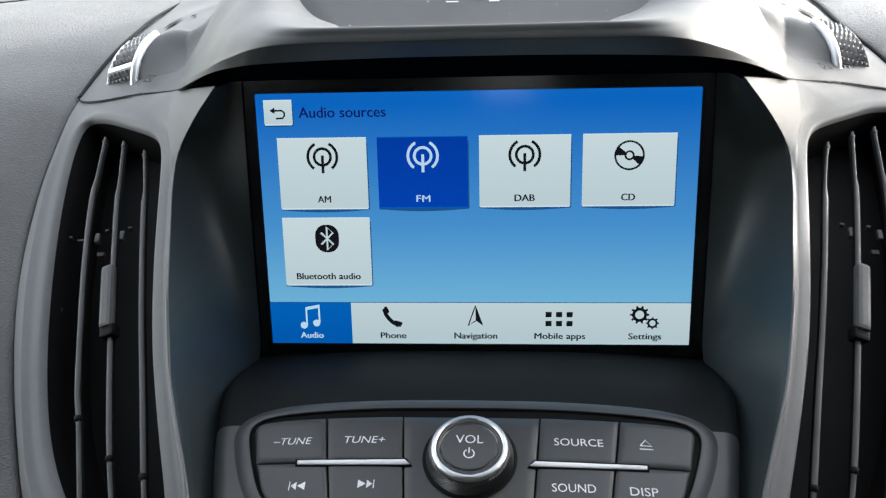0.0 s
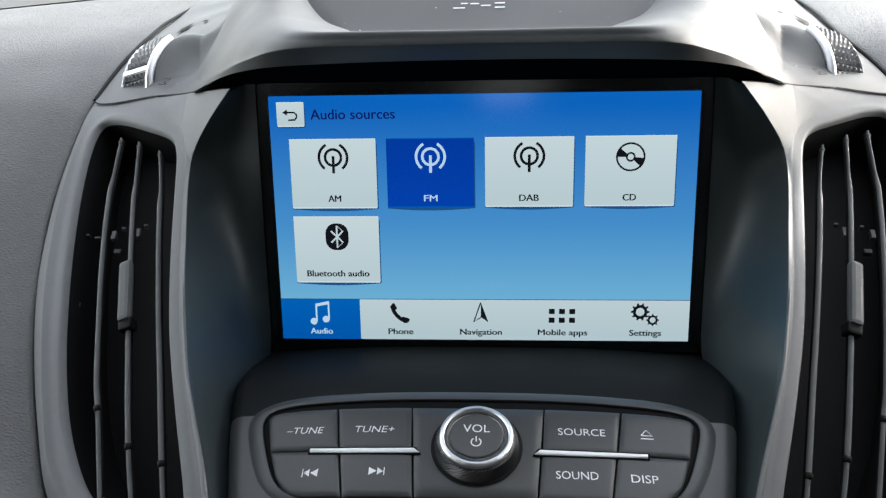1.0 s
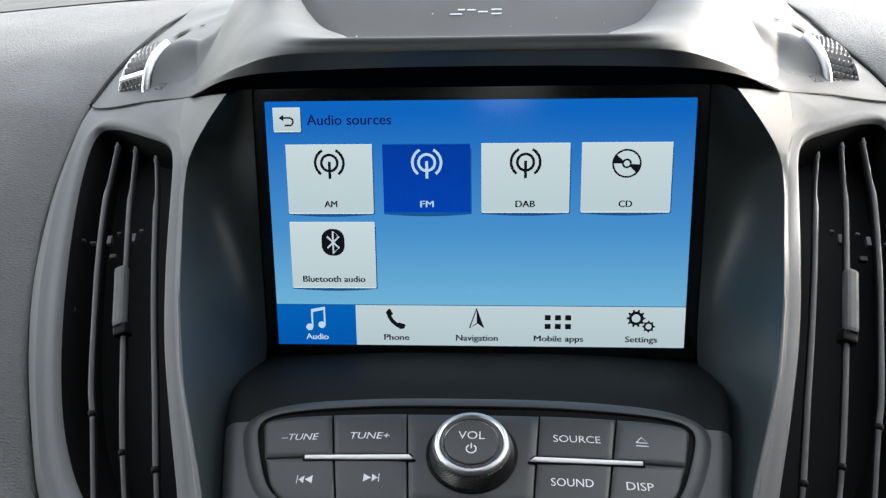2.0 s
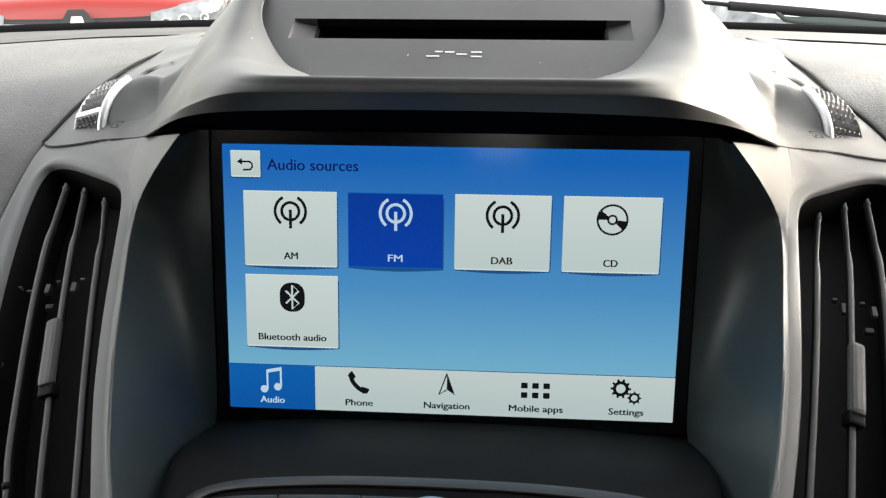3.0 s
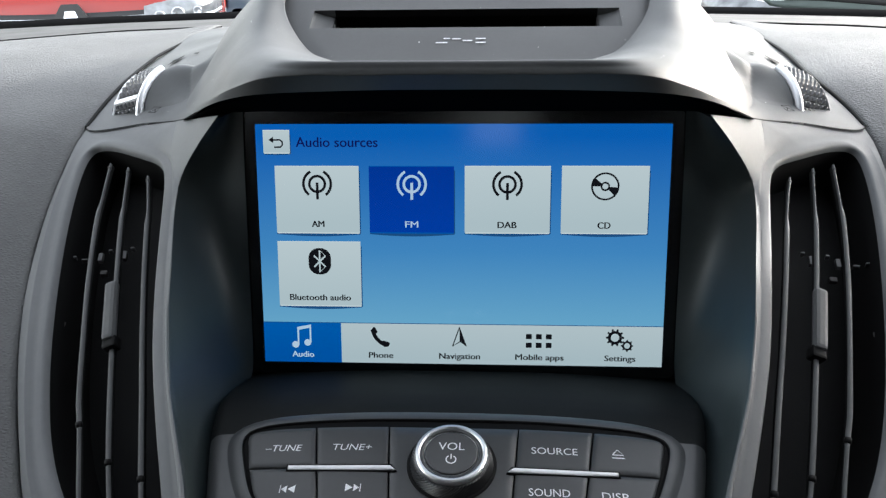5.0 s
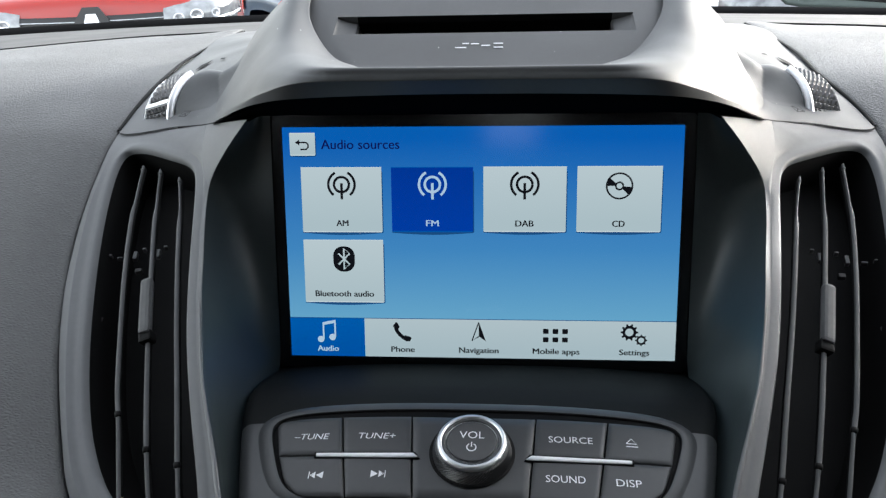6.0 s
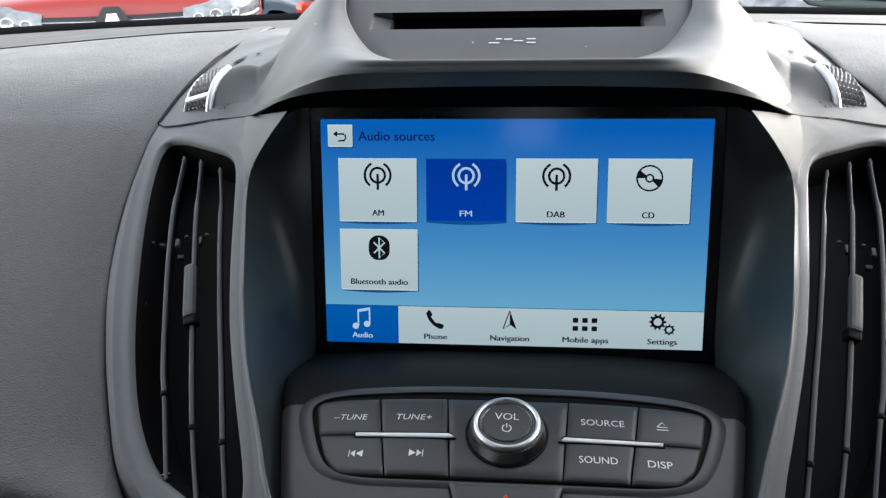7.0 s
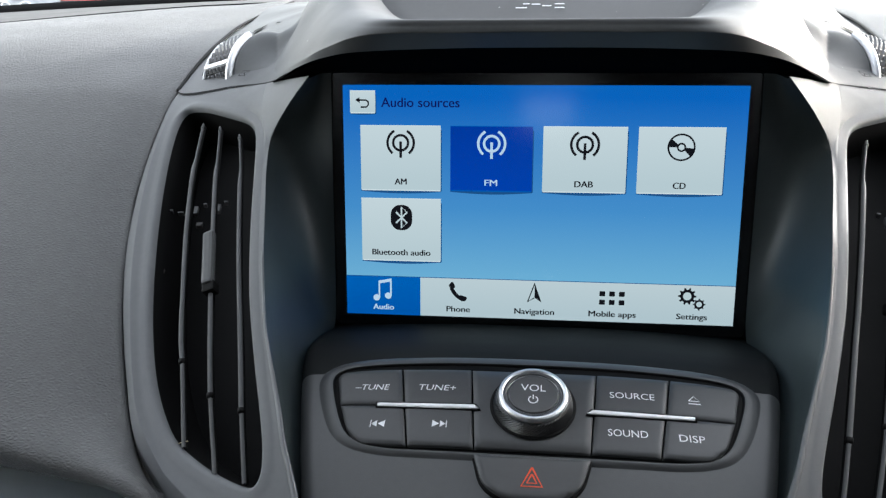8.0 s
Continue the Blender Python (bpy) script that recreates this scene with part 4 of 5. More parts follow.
# hazard button
HZ_TOP, HZ_LOW = (lambda x: -0.1136), (lambda x: -0.1278 + 0.5 * x * x)
gap = button(-0.0207, 0.0207, -0.0158, 0.0158, lambda x: -0.1128, lambda x: -0.1288 + 0.5 * x * x, round_at=((0, 1), (1, 1)), h=0.0008, mat=M_BLACK)
gap.name, gap["label"] = "hazard_gap", "black gap round the hazard button"
hazard = button(-0.0197, 0.0197, -0.0149, 0.0149, HZ_TOP, HZ_LOW, round_at=((0, 1), (1, 1)), h=0.0020)
hazard.name, hazard["label"] = "hazard_button", "hazard light button with a red double triangle"
tri = lambda r: [(r * math.cos(radians(a)), r * math.sin(radians(a))) for a in (90, 210, 330, 90)]
flat("legend", strokes([tri(0.0040)], 0.0006) + strokes([tri(0.0019)], 0.0006), lambda x, y, h: panel_at(x + 0.0002, -0.1216 + y * 1.05, 0.0022 + h), M_RED, hazard)


# ---------------------------------------------------------------- dashboard pads
# the pad's edge along the vent and hood, its shoulder, and its section further out
PAD_EDGE = [(0.1, -0.105, 0.9184), (0.118, -0.134, 0.9204), (0.127, -0.1262, 0.9302), (0.1465, -0.1072, 0.9409), (0.1696, -0.0605, 0.9689), (0.1838, -0.0132, 0.9954), (0.1884, 0.0171, 1.012), (0.1902, 0.05, 1.029), (0.19, 0.0655, 1.035), (0.1895, 0.09, 1.042), (0.19, 0.115, 1.047), (0.193, 0.15, 1.05), (0.199, 0.2, 1.051), (0.209, 0.353, 1.0492), (0.209, 0.355, 1.041)]
PAD_SHOULDER = [(0.15, -0.0819, 0.925), (0.165, -0.1143, 0.931), (0.172, -0.1214, 0.9432), (0.186, -0.0984, 0.9553), (0.203, -0.0585, 0.9777), (0.214, -0.0132, 1.002), (0.219, 0.0171, 1.018), (0.222, 0.05, 1.034), (0.223, 0.0655, 1.04), (0.224, 0.09, 1.046), (0.226, 0.115, 1.051), (0.23, 0.15, 1.054), (0.236, 0.2, 1.054), (0.246, 0.348, 1.0488), (0.246, 0.350, 1.041)]
PAD_FIELD = [(0.25, -0.0792, 0.9238), (0.255, -0.1080, 0.9300), (0.262, -0.1110, 0.9492), (0.27, -0.0945, 0.9605), (0.28, -0.056, 0.982), (0.288, -0.012, 1.004), (0.292, 0.0171, 1.02), (0.296, 0.05, 1.036), (0.298, 0.0655, 1.041), (0.3, 0.09, 1.048), (0.303, 0.115, 1.052), (0.307, 0.15, 1.054), (0.313, 0.2, 1.054), (0.32, 0.337, 1.0465), (0.32, 0.339, 1.0385)]
PAD_ROLL = {0: (0.012, 0.010, 0.0076), 1: (0.014, 0.005, 0.0136), 2: (0.010, -0.0023, 0.0123), 3: (0.0095, 0.0032, 0.0065), 4: (0.007, 0.0005, 0.004)}
PAD = [
    [(x - 0.001, y, z - 0.006) for x, y, z in PAD_EDGE],
    PAD_EDGE,
    [tuple(Vector(p) + Vector(PAD_ROLL.get(k, (0.007, 0, 0.002)))) for k, p in enumerate(PAD_EDGE)],
    PAD_SHOULDER,
    PAD_FIELD,
    [(0.5, y - (0.032 if y > 0.3 else 0.004), z - (0.011 if y > 0.3 else 0.0095)) for x, y, z in PAD_FIELD],
    [(0.8, y - (0.095 if y > 0.3 else 0.024), z - (0.032 if y > 0.3 else 0.028)) for x, y, z in PAD_FIELD],
]
for side in (-1, 1):
    pad = thing("dashboard_pad", "grained charcoal soft dashboard pad under the windscreen", "dashboard", group="dashboard pads")
    skin = loft(PAD, 90, 110)
    sheet("skin", settle(skin) if side > 0 else skin, M_LEATHER, pad, "grained soft skin", side=side)
    rear = []
    for x, y0 in ((0.0, 0.374), (0.10, 0.368), (0.211, 0.3600), (0.36, 0.3380), (0.56, 0.2990), (0.82, 0.2480)):
        dz = -0.034 * (x / 0.82) ** 2
        d = -0.09 * (x / 0.8) ** 2
        rear.append([(x, y0 - 0.002, 1.040 + dz), (x, y0, 1.0478 + dz), (x, y0 + 0.02, 1.0475 + dz), (x, y0 * 0.48 + (0.757 + d) * 0.52, 1.0320 + 0.52 * 0.15 * d + 0.48 * dz), (x, 0.7565 + d, 1.0150 + 0.15 * d), (x, 0.775 + d, 1.008 + 0.15 * d)])
    sheet("rear_strip", loft(rear, 30, 24), M_STRIP, pad, "smooth plastic strip along the windscreen", side=side)
    edge = curve([(0.1893, 0.0675, 1.0362), (0.1893, 0.09, 1.0426), (0.1897, 0.115, 1.0478), (0.1928, 0.15, 1.0508), (0.1988, 0.2, 1.0520), (0.2037, 0.27, 1.0515), (0.2092, 0.352, 1.0500)], 40)
    edge = settle(edge) if side > 0 else edge
    sheet("hood_gap", np.array([[(p[0] + 0.0013 * math.cos(a), p[1], p[2] - 0.0001 + 0.0008 * math.sin(a)) for a in np.linspace(0, 2 * math.pi, 7)] for p in edge]), M_BLACK, pad, "dark gap along the hood", side=side)
    edge = curve([(0.2085, 0.3555, 1.0494), (0.246, 0.3500, 1.0488), (0.32, 0.3388, 1.0465), (0.5, 0.3068, 1.0356), (0.8, 0.2438, 1.0146)], 40)
    sheet("strip_gap", np.array([[(p[0], p[1] + 0.0012 * math.cos(a), p[2] + 0.0009 * math.sin(a)) for a in np.linspace(0, 2 * math.pi, 7)] for p in edge]), M_BLACK, pad, "dark gap along the strip", side=side)
glove = thing("glovebox", "smooth lower dashboard lid coloured for a sky reflection", "glovebox")
sheet("lid", loft([[(x, -0.03, z - 0.02), (x, -0.06, z - 0.004), (x, -0.095, z), (x, -0.12, z - 0.006), (x, -0.17, z - 0.03), (x, -0.20, z - 0.10)] for x, z in ((-0.135, 0.895), (-0.16, 0.906), (-0.20, 0.9125), (-0.30, 0.915), (-0.6, 0.912))], 30, 24), M_LID, glove)
# unseen cowl in front of the driver, its crest shaped to block the sun
shade_cowl = thing("instrument_hood", "unseen grained cowl added to shade the driver's side", "instrument hood")
CREST = [(-0.16, 0.975), (-0.10, 1.020), (-0.03, 1.038), (0.03, 1.042), (0.08, 1.045), (0.12, 1.0540), (0.16, 1.0790), (0.205, 1.1090), (0.24, 1.118), (0.30, 1.080), (0.35, 1.045)]
sheet("cowl", loft([[(0.364, y, z - 0.07), (0.367, y, z - 0.03), (0.373, y, z - 0.006), (0.381, y, z), (0.40, y, z - 0.004), (0.48, y, z - 0.03), (0.60, y, z - 0.07), (0.68, y, z - 0.12)] for y, z in CREST], 40, 48), M_LEATHER, shade_cowl)


# ---------------------------------------------------------------- thumbwheels
ALONG = Vector((0.88, 0.45, -0.28)).normalized()
RISE = (Vector((0, 0, 1)) - ALONG * ALONG.z).normalized()
AHEAD = RISE.cross(ALONG)
if AHEAD.y < 0:
    AHEAD = -AHEAD
WHEEL_R = 0.034
AXLE = Vector((0.1678, 0.0657, 1.0400)) + AHEAD * 0.0317 - RISE * 0.0122


def thumbwheel(side):
    ob = thing("vent_thumbwheel", "black studded thumbwheel with a chrome rim and cross bar" if side < 0 else "black studded thumbwheel with a bright chrome rim", "thumbwheel", group="thumbwheels beside the hood")

    def at(w, a, r):
        """A point of the wheel: along its axle, degrees round from the front, and radius."""
        p = AXLE + ALONG * w + (-AHEAD * math.cos(radians(a)) + RISE * math.sin(radians(a))) * r
        return Vector((p.x * side, p.y, p.z)) + (Vector((-0.0025, 0, -0.0012)) if side > 0 else Vector())

    def rim(name, w0, w1, r0, r1, mat, parent, label=""):
        rows = []
        for a in np.linspace(-20, 76, 48):
            rows.append([at(w0, a, r0 - 0.003), at(w0, a, r0), at((w0 * 3 + w1) / 4, a, r1), at((w0 + w1 * 3) / 4, a, r1), at(w1, a, r0), at(w1, a, r0 - 0.003)])
        return sheet(name, np.array([[tuple(p) for p in r] for r in rows]), mat, parent, label)
    body = rim("wheel", -0.0085, 0.0098, WHEEL_R - 0.0008, WHEEL_R - 0.0008, M_RUBBER, ob, "black wheel")
    rim("chrome_rim", -0.0116, -0.0084, WHEEL_R - 0.0008, WHEEL_R + 0.0010, M_CHROME, ob, "bright chrome rim")
    rim("outer_rim", 0.0097, 0.0108, WHEEL_R - 0.001, WHEEL_R + 0.0003, M_CHROME if side < 0 else M_TRIM, ob, "thin chrome edge" if side < 0 else "thin grey edge")
    v, f = [], []
    for i in range(6):
        for j in range(11):
            a = 16 + j * 6.2
            w = -0.0071 + i * 0.0030
            if abs(a - 39) < 4 and side < 0:
                continue
            k = len(v)
            for dw, da in ((-1, -1), (1, -1), (1, 1), (-1, 1)):
                v.append(at(w + dw * 0.00135, a + da * 2.75, WHEEL_R - 0.0006))
            for dw, da in ((-1, -1), (1, -1), (1, 1), (-1, 1)):
                v.append(at(w + dw * 0.0003, a + da * 0.6, WHEEL_R + 0.0009))
            f += [(k + q, k + (q + 1) % 4, k + 4 + (q + 1) % 4, k + 4 + q) for q in range(4)] + [(k + 4, k + 5, k + 6, k + 7)]
    mesh("studs", v, f, M_STUD, body, "rows of small pyramid studs", smooth=False)
    v = []
    for a in (36, 37.0, 40.6, 41.6):
        for w in (-0.0086, 0.0099):
            v.append(at(w, a, WHEEL_R + (0.0009 if a in (37.0, 40.6) else 0.0)))
    if side < 0:
        mesh("cross_bar", v, [(0, 1, 3, 2), (2, 3, 5, 4), (4, 5, 7, 6)], M_CHROME, body, "chrome cross bar", smooth=False)
    rows = []
    for a in np.linspace(23, 104, 40):
        row = [tuple(at(-0.0119, a, 0.0270)), tuple(at(-0.0119, a, 0.0318))]
        swell = None
        for w in np.concatenate([[-0.0123], np.linspace(-0.0135, -0.042, 26)]):
            foot = at(w, a, 0.0)
            toward = (at(w, a, 1.0) - foot).normalized()
            hit, place, _, _ = shell.ray_cast(foot, toward)
            r = (place - foot).length + 0.0002 if hit else 0.0
            if swell is None:
                swell = max(0.0, 0.0324 - r)
            out = min(1.0, (-w - 0.0119) / 0.028)
            sink = 0.0008 * max(0.0, 1 - (w + 0.042) / 0.010, 1 - (a - 23) / 6, 1 - (104 - a) / 8)
            ridge = 0.0034 * math.exp(-((a - 80) / 15) ** 2) * 4 * out * (1 - out)
            row.append(tuple(at(w, a, r + swell * (1 - out) ** 1.8 * (1 + 0.8 * out) + ridge - sink)))
        rows.append(row)
    sheet("cheek", np.array(rows), M_HOOD, hood, "rounded mound beside the thumbwheel")
    # dark well in the trim round the wheel's foot
    q = [at(w, a, r) for w, a, r in ((-0.0105, 17, WHEEL_R + 0.0008), (0.0138, 16, WHEEL_R + 0.0012), (0.0150, 40, WHEEL_R - 0.002), (0.0115, 40, WHEEL_R - 0.004))]
    mesh("well", q + [p - Vector((0, 0, 0.004)) for p in q], [(0, 1, 2, 3), (0, 1, 5, 4), (1, 2, 6, 5), (2, 3, 7, 6), (3, 0, 4, 7)], M_BLACK, ob, "dark gap beside the wheel", smooth=False)
    return ob


M_STUD = material("stud_plastic", (0.17, 0.17, 0.175), 0.26, 0.35, noise_scale=500, vary=0.06)
bpy.context.view_layer.update()
shell = bpy.data.objects["shell"]
for side in (-1, 1):
    thumbwheel(side)


def on_shell(side, at, across, up):
    """A function that lays flat marks on the hood's skin about a place."""
    hit, place, n, _ = shell.closest_point_on_mesh(Vector(at))
    if n.z < 0:
        n = -n
    ax = Vector(across)
    ax = (ax - n * ax.dot(n)).normalized()
    ay = n.cross(ax)
    if ay.y < 0:
        ay = -ay
    return lambda x, y, h: place + ax * x + ay * y + n * (h + 0.0004)


bpy.context.view_layer.update()
SLIT_LONG = [(0.1690, 0.131), (0.1700, 0.143), (0.1645, 0.150), (0.1645, 0.136)]
SLIT_SHORT = [(0.1570, 0.1410), (0.1568, 0.1445), (0.1530, 0.1405), (0.1530, 0.1370)]
for side in (-1, 1):
    put = on_shell(side, (side * 0.147, 0.0537, 1.0475), (side * 0.83, 0.55, -0.15), (0, 1, 0))
    flat("vent_mark", strokes([[(-0.0029, -0.0024), (0.0027, -0.0022), (0.0031, 0.0022), (-0.0025, 0.0022), (-0.0029, -0.0024)], [(0.0027, -0.0022), (-0.0025, 0.0022)], [(-0.0029, -0.0024), (0.0003, 0.0002)]], 0.0005), put, M_BLACK, hood, "small dark outlined mark", lift=0.0018)
    for outline_xy in (SLIT_LONG, SLIT_SHORT):
        loop = []
        for x, y in outline_xy:
            met = [o.ray_cast(Vector((side * x, y, 1.3)), Vector((0, 0, -1))) for o in (shell, bpy.data.objects["cheek" if side < 0 else "cheek.001"])]
            _, place, n, _ = max((m for m in met if m[0]), key=lambda m: m[1].z)
            loop.append(place + Vector((0, 0, 0.0008)))
        mesh("slit", loop, [tuple(range(len(loop)))], M_BLACK, hood, "thin dark slit", smooth=False)




# dust on the hood
rng = random.Random(7)
v, f = [], []
cover = bpy.data.objects["cover"]
while len(f) < 95:
    x, y = rng.uniform(-0.19, 0.19), rng.uniform(-0.03, 0.16)
    for surface in (cover, shell):
        hit, place, n, _ = surface.ray_cast(Vector((x, y, 1.3)), Vector((0, 0, -1)))
        if hit and n.z > 0.2:
            break
    if not hit:
        continue
    r, k = rng.choice((0.00012, 0.00016, 0.0002, 0.00032)), len(v)
    a = rng.uniform(0, 3)
    e1 = n.orthogonal().normalized()
    e2 = n.cross(e1)
    v += [place + n * 0.0003 + e1 * r * i + e2 * r * 1.4 * j for i, j in ((1, 0), (0.2, 1), (-1, 0), (-0.1, -1))]
    f.append((k, k + 1, k + 2, k + 3))
tagged(mesh("dust", v, f, material("pale_dust", (0.8, 0.8, 0.78), 0.9), smooth=False), "pale specks of dust on the hood", "dust", kind="stuff")


# ---------------------------------------------------------------- windscreen and wiper
M_BAND = material("black_ceramic_band", (0.004, 0.004, 0.0042), 0.7, noise_scale=60, vary=0.1, spec=0.08)
scr = thing("windscreen", "windscreen edge with a black band along its foot", "windscreen", kind="structure")
band = []
for x in np.linspace(-0.8, 0.8, 41):
    d = -0.09 * (x / 0.8) ** 2
    band.append([(x, 0.757 + d, 1.004 + 0.15 * d), (x, 0.758 + d, 1.0150 + 0.15 * d), (x, 0.768 + d, 1.0225 + 0.15 * d), (x, 0.775 + d, 1.0215 + 0.15 * d)])
sheet("edge_band", np.array(band), M_BAND, scr, "black band along the foot of the glass")
M_WIPER = material("wiper_rubber", (0.03, 0.03, 0.031), 0.6, noise_scale=80, vary=0.1, spec=0.3)
M_SPOILER = material("wiper_spoiler", (0.10, 0.125, 0.115), 0.55, noise_scale=80, vary=0.12, spec=0.4)
wiper = thing("windscreen_wiper", "black wiper blade resting on the outside of the windscreen", "wiper")
arm = curve([(0.20, 0.852, 1.0335), (0.25, 0.852, 1.0355), (0.285, 0.850, 1.0355), (0.318, 0.849, 1.0325)], 20)
for nm, c, w, h in (("arm", arm, 0.004, 0.0030), ("blade", curve([(0.314, 0.847, 1.0320), (0.40, 0.835, 1.0262), (0.56, 0.80, 1.0145), (0.80, 0.73, 0.998)], 30), 0.006, 0.0062)):
    rows = [[(p[0], p[1] + w * math.cos(a), p[2] + h * math.sin(a)) for a in np.linspace(0, 2 * math.pi, 10)] for p in c]
    sheet(nm, np.array(rows), M_WIPER, wiper)
flap = curve([(0.372, 0.836, 1.0235), (0.384, 0.832, 1.0140), (0.42, 0.824, 1.0105), (0.56, 0.793, 1.0030), (0.80, 0.723, 0.986)], 30)
sheet("spoiler", np.array([[(p[0], p[1] + 0.004, p[2] + min(0.014, 0.004 + 0.002 * k)), (p[0], p[1], p[2] + 0.006), (p[0], p[1] - 0.004, p[2]), (p[0], p[1] + 0.004, p[2] - 0.001)] for k, p in enumerate(flap)]), M_SPOILER, wiper, "grey green rubber spoiler")


# ---------------------------------------------------------------- cabin that closes the place
def slab(name, lo, hi, mat, label):
    return tagged(box(name, lo, hi, mat, bevel=0.01), label, "cabin", kind="structure")


slab("ceiling", (-0.64, -2.2, 1.52), (0.64, -0.12, 1.56), M_LINING, "grey cloth cabin roof lining")
slab("floor", (-0.85, -2.2, 0.12), (0.85, 0.7, 0.16), M_DARK, "dark cabin carpet")
slab("wall_front", (-0.85, 0.78, 0.12), (0.85, 0.82, 0.97), M_DARK, "dark wall behind the dashboard")
# opening added and sized so its reflection shows as a patch on the display
for lo, hi in (((-0.85, 0.16), (0.85, 1.36)), ((-0.85, 1.36), (-0.05, 1.54)), ((0.10, 1.36), (0.85, 1.54)), ((-0.05, 1.46), (0.10, 1.54))):
    slab("wall_back", (lo[0], -2.24, lo[1]), (hi[0], -2.2, hi[1]), M_DARK, "dark rear wall of the cabin round an opening added for a reflection")
# unseen walls added to keep window light off the dashboard; reach differs by side
for side, word in ((-1, "left"), (1, "right")):
    slab("wall_rear_" + word, (side * 0.76 - 0.02, -2.2, 0.98), (side * 0.76 + 0.02, -0.22 + 0.08 * side, 1.54), M_DARK, "unseen dark side wall added to hold back side light")
for side, word in ((-1, "left"), (1, "right")):
    slab("wall_" + word, (side * 0.82 - 0.02, -2.2, 0.16), (side * 0.82 + 0.02, 0.75, 0.98), M_DARK, "dark door lining")
    pil = thing("pillar_" + word, "grey pillar beside the windscreen", "pillar", kind="structure")
    c = curve([(side * 0.90, 0.78, 0.98), (side * 0.80, 0.50, 1.20), (side * 0.64, 0.0, 1.52)], 16)
    sheet("lining", np.array([[(p[0] + 0.035 * math.cos(a), p[1] + 0.07 * math.sin(a), p[2] + 0.02 * math.sin(a)) for a in np.linspace(0, 2 * math.pi, 14)] for p in c]), M_LINING, pil)
    c = curve([(side * 0.78, -0.75, 0.98), (side * 0.72, -0.78, 1.25), (side * 0.60, -0.8, 1.54)], 12)
    sheet("post", np.array([[(p[0] + 0.03 * math.cos(a), p[1] + 0.09 * math.sin(a), p[2]) for a in np.linspace(0, 2 * math.pi, 14)] for p in c]), M_LINING, pil)

# ---------------------------------------------------------------- outside
M_GROUND = material("asphalt", (0.06, 0.06, 0.062), 0.9, noise_scale=3.0, vary=0.25, bump=0.6, bump_scale=60)
# made-up bank behind the nearest cars, so the blue car fits the camera's view
GROUND = [(-400, -0.20), (-60, -0.20), (0, -0.20), (8.6, -0.20), (9.0, -0.26), (9.5, -0.54), (9.9, -0.60), (60, -0.60), (400, -0.60)]
tagged(sheet("ground", np.array([[(x, y, z) for x in (-400, -60, -15, -5, 0, 5, 15, 60, 400)] for y, z in GROUND]), M_GROUND), "grey asphalt car park with a low bank shaped to fit the view", "ground", kind="structure")

M_TYRE = material("tyre", (0.02, 0.02, 0.02), 0.85, noise_scale=30, vary=0.1)
M_GLASS = material("car_window", (0.02, 0.025, 0.03), 0.06, noise_scale=4, vary=0.05, spec=0.8)
M_LAMP = material("lamp_glass", (0.75, 0.77, 0.8), 0.08, 0.6, noise_scale=40, vary=0.2)
M_LENS = material("headlight_lens", (0.26, 0.27, 0.28), 0.12, 0.3, noise_scale=13, vary=0.8)
M_GRILLE = material("grille_plastic", (0.015, 0.015, 0.016), 0.4, noise_scale=40, vary=0.1)
M_TAIL = material("tail_lamp", (0.55, 0.045, 0.02), 0.15, noise_scale=30, vary=0.1)


def paint(name, color, rough=0.25):
    m = material(name, color, rough, noise_scale=6, vary=0.05)
    m.node_tree.nodes["Principled BSDF"].inputs["Coat Weight"].default_value = 0.7
    m.node_tree.nodes["Principled BSDF"].inputs["Coat Roughness"].default_value = 0.05
    return m


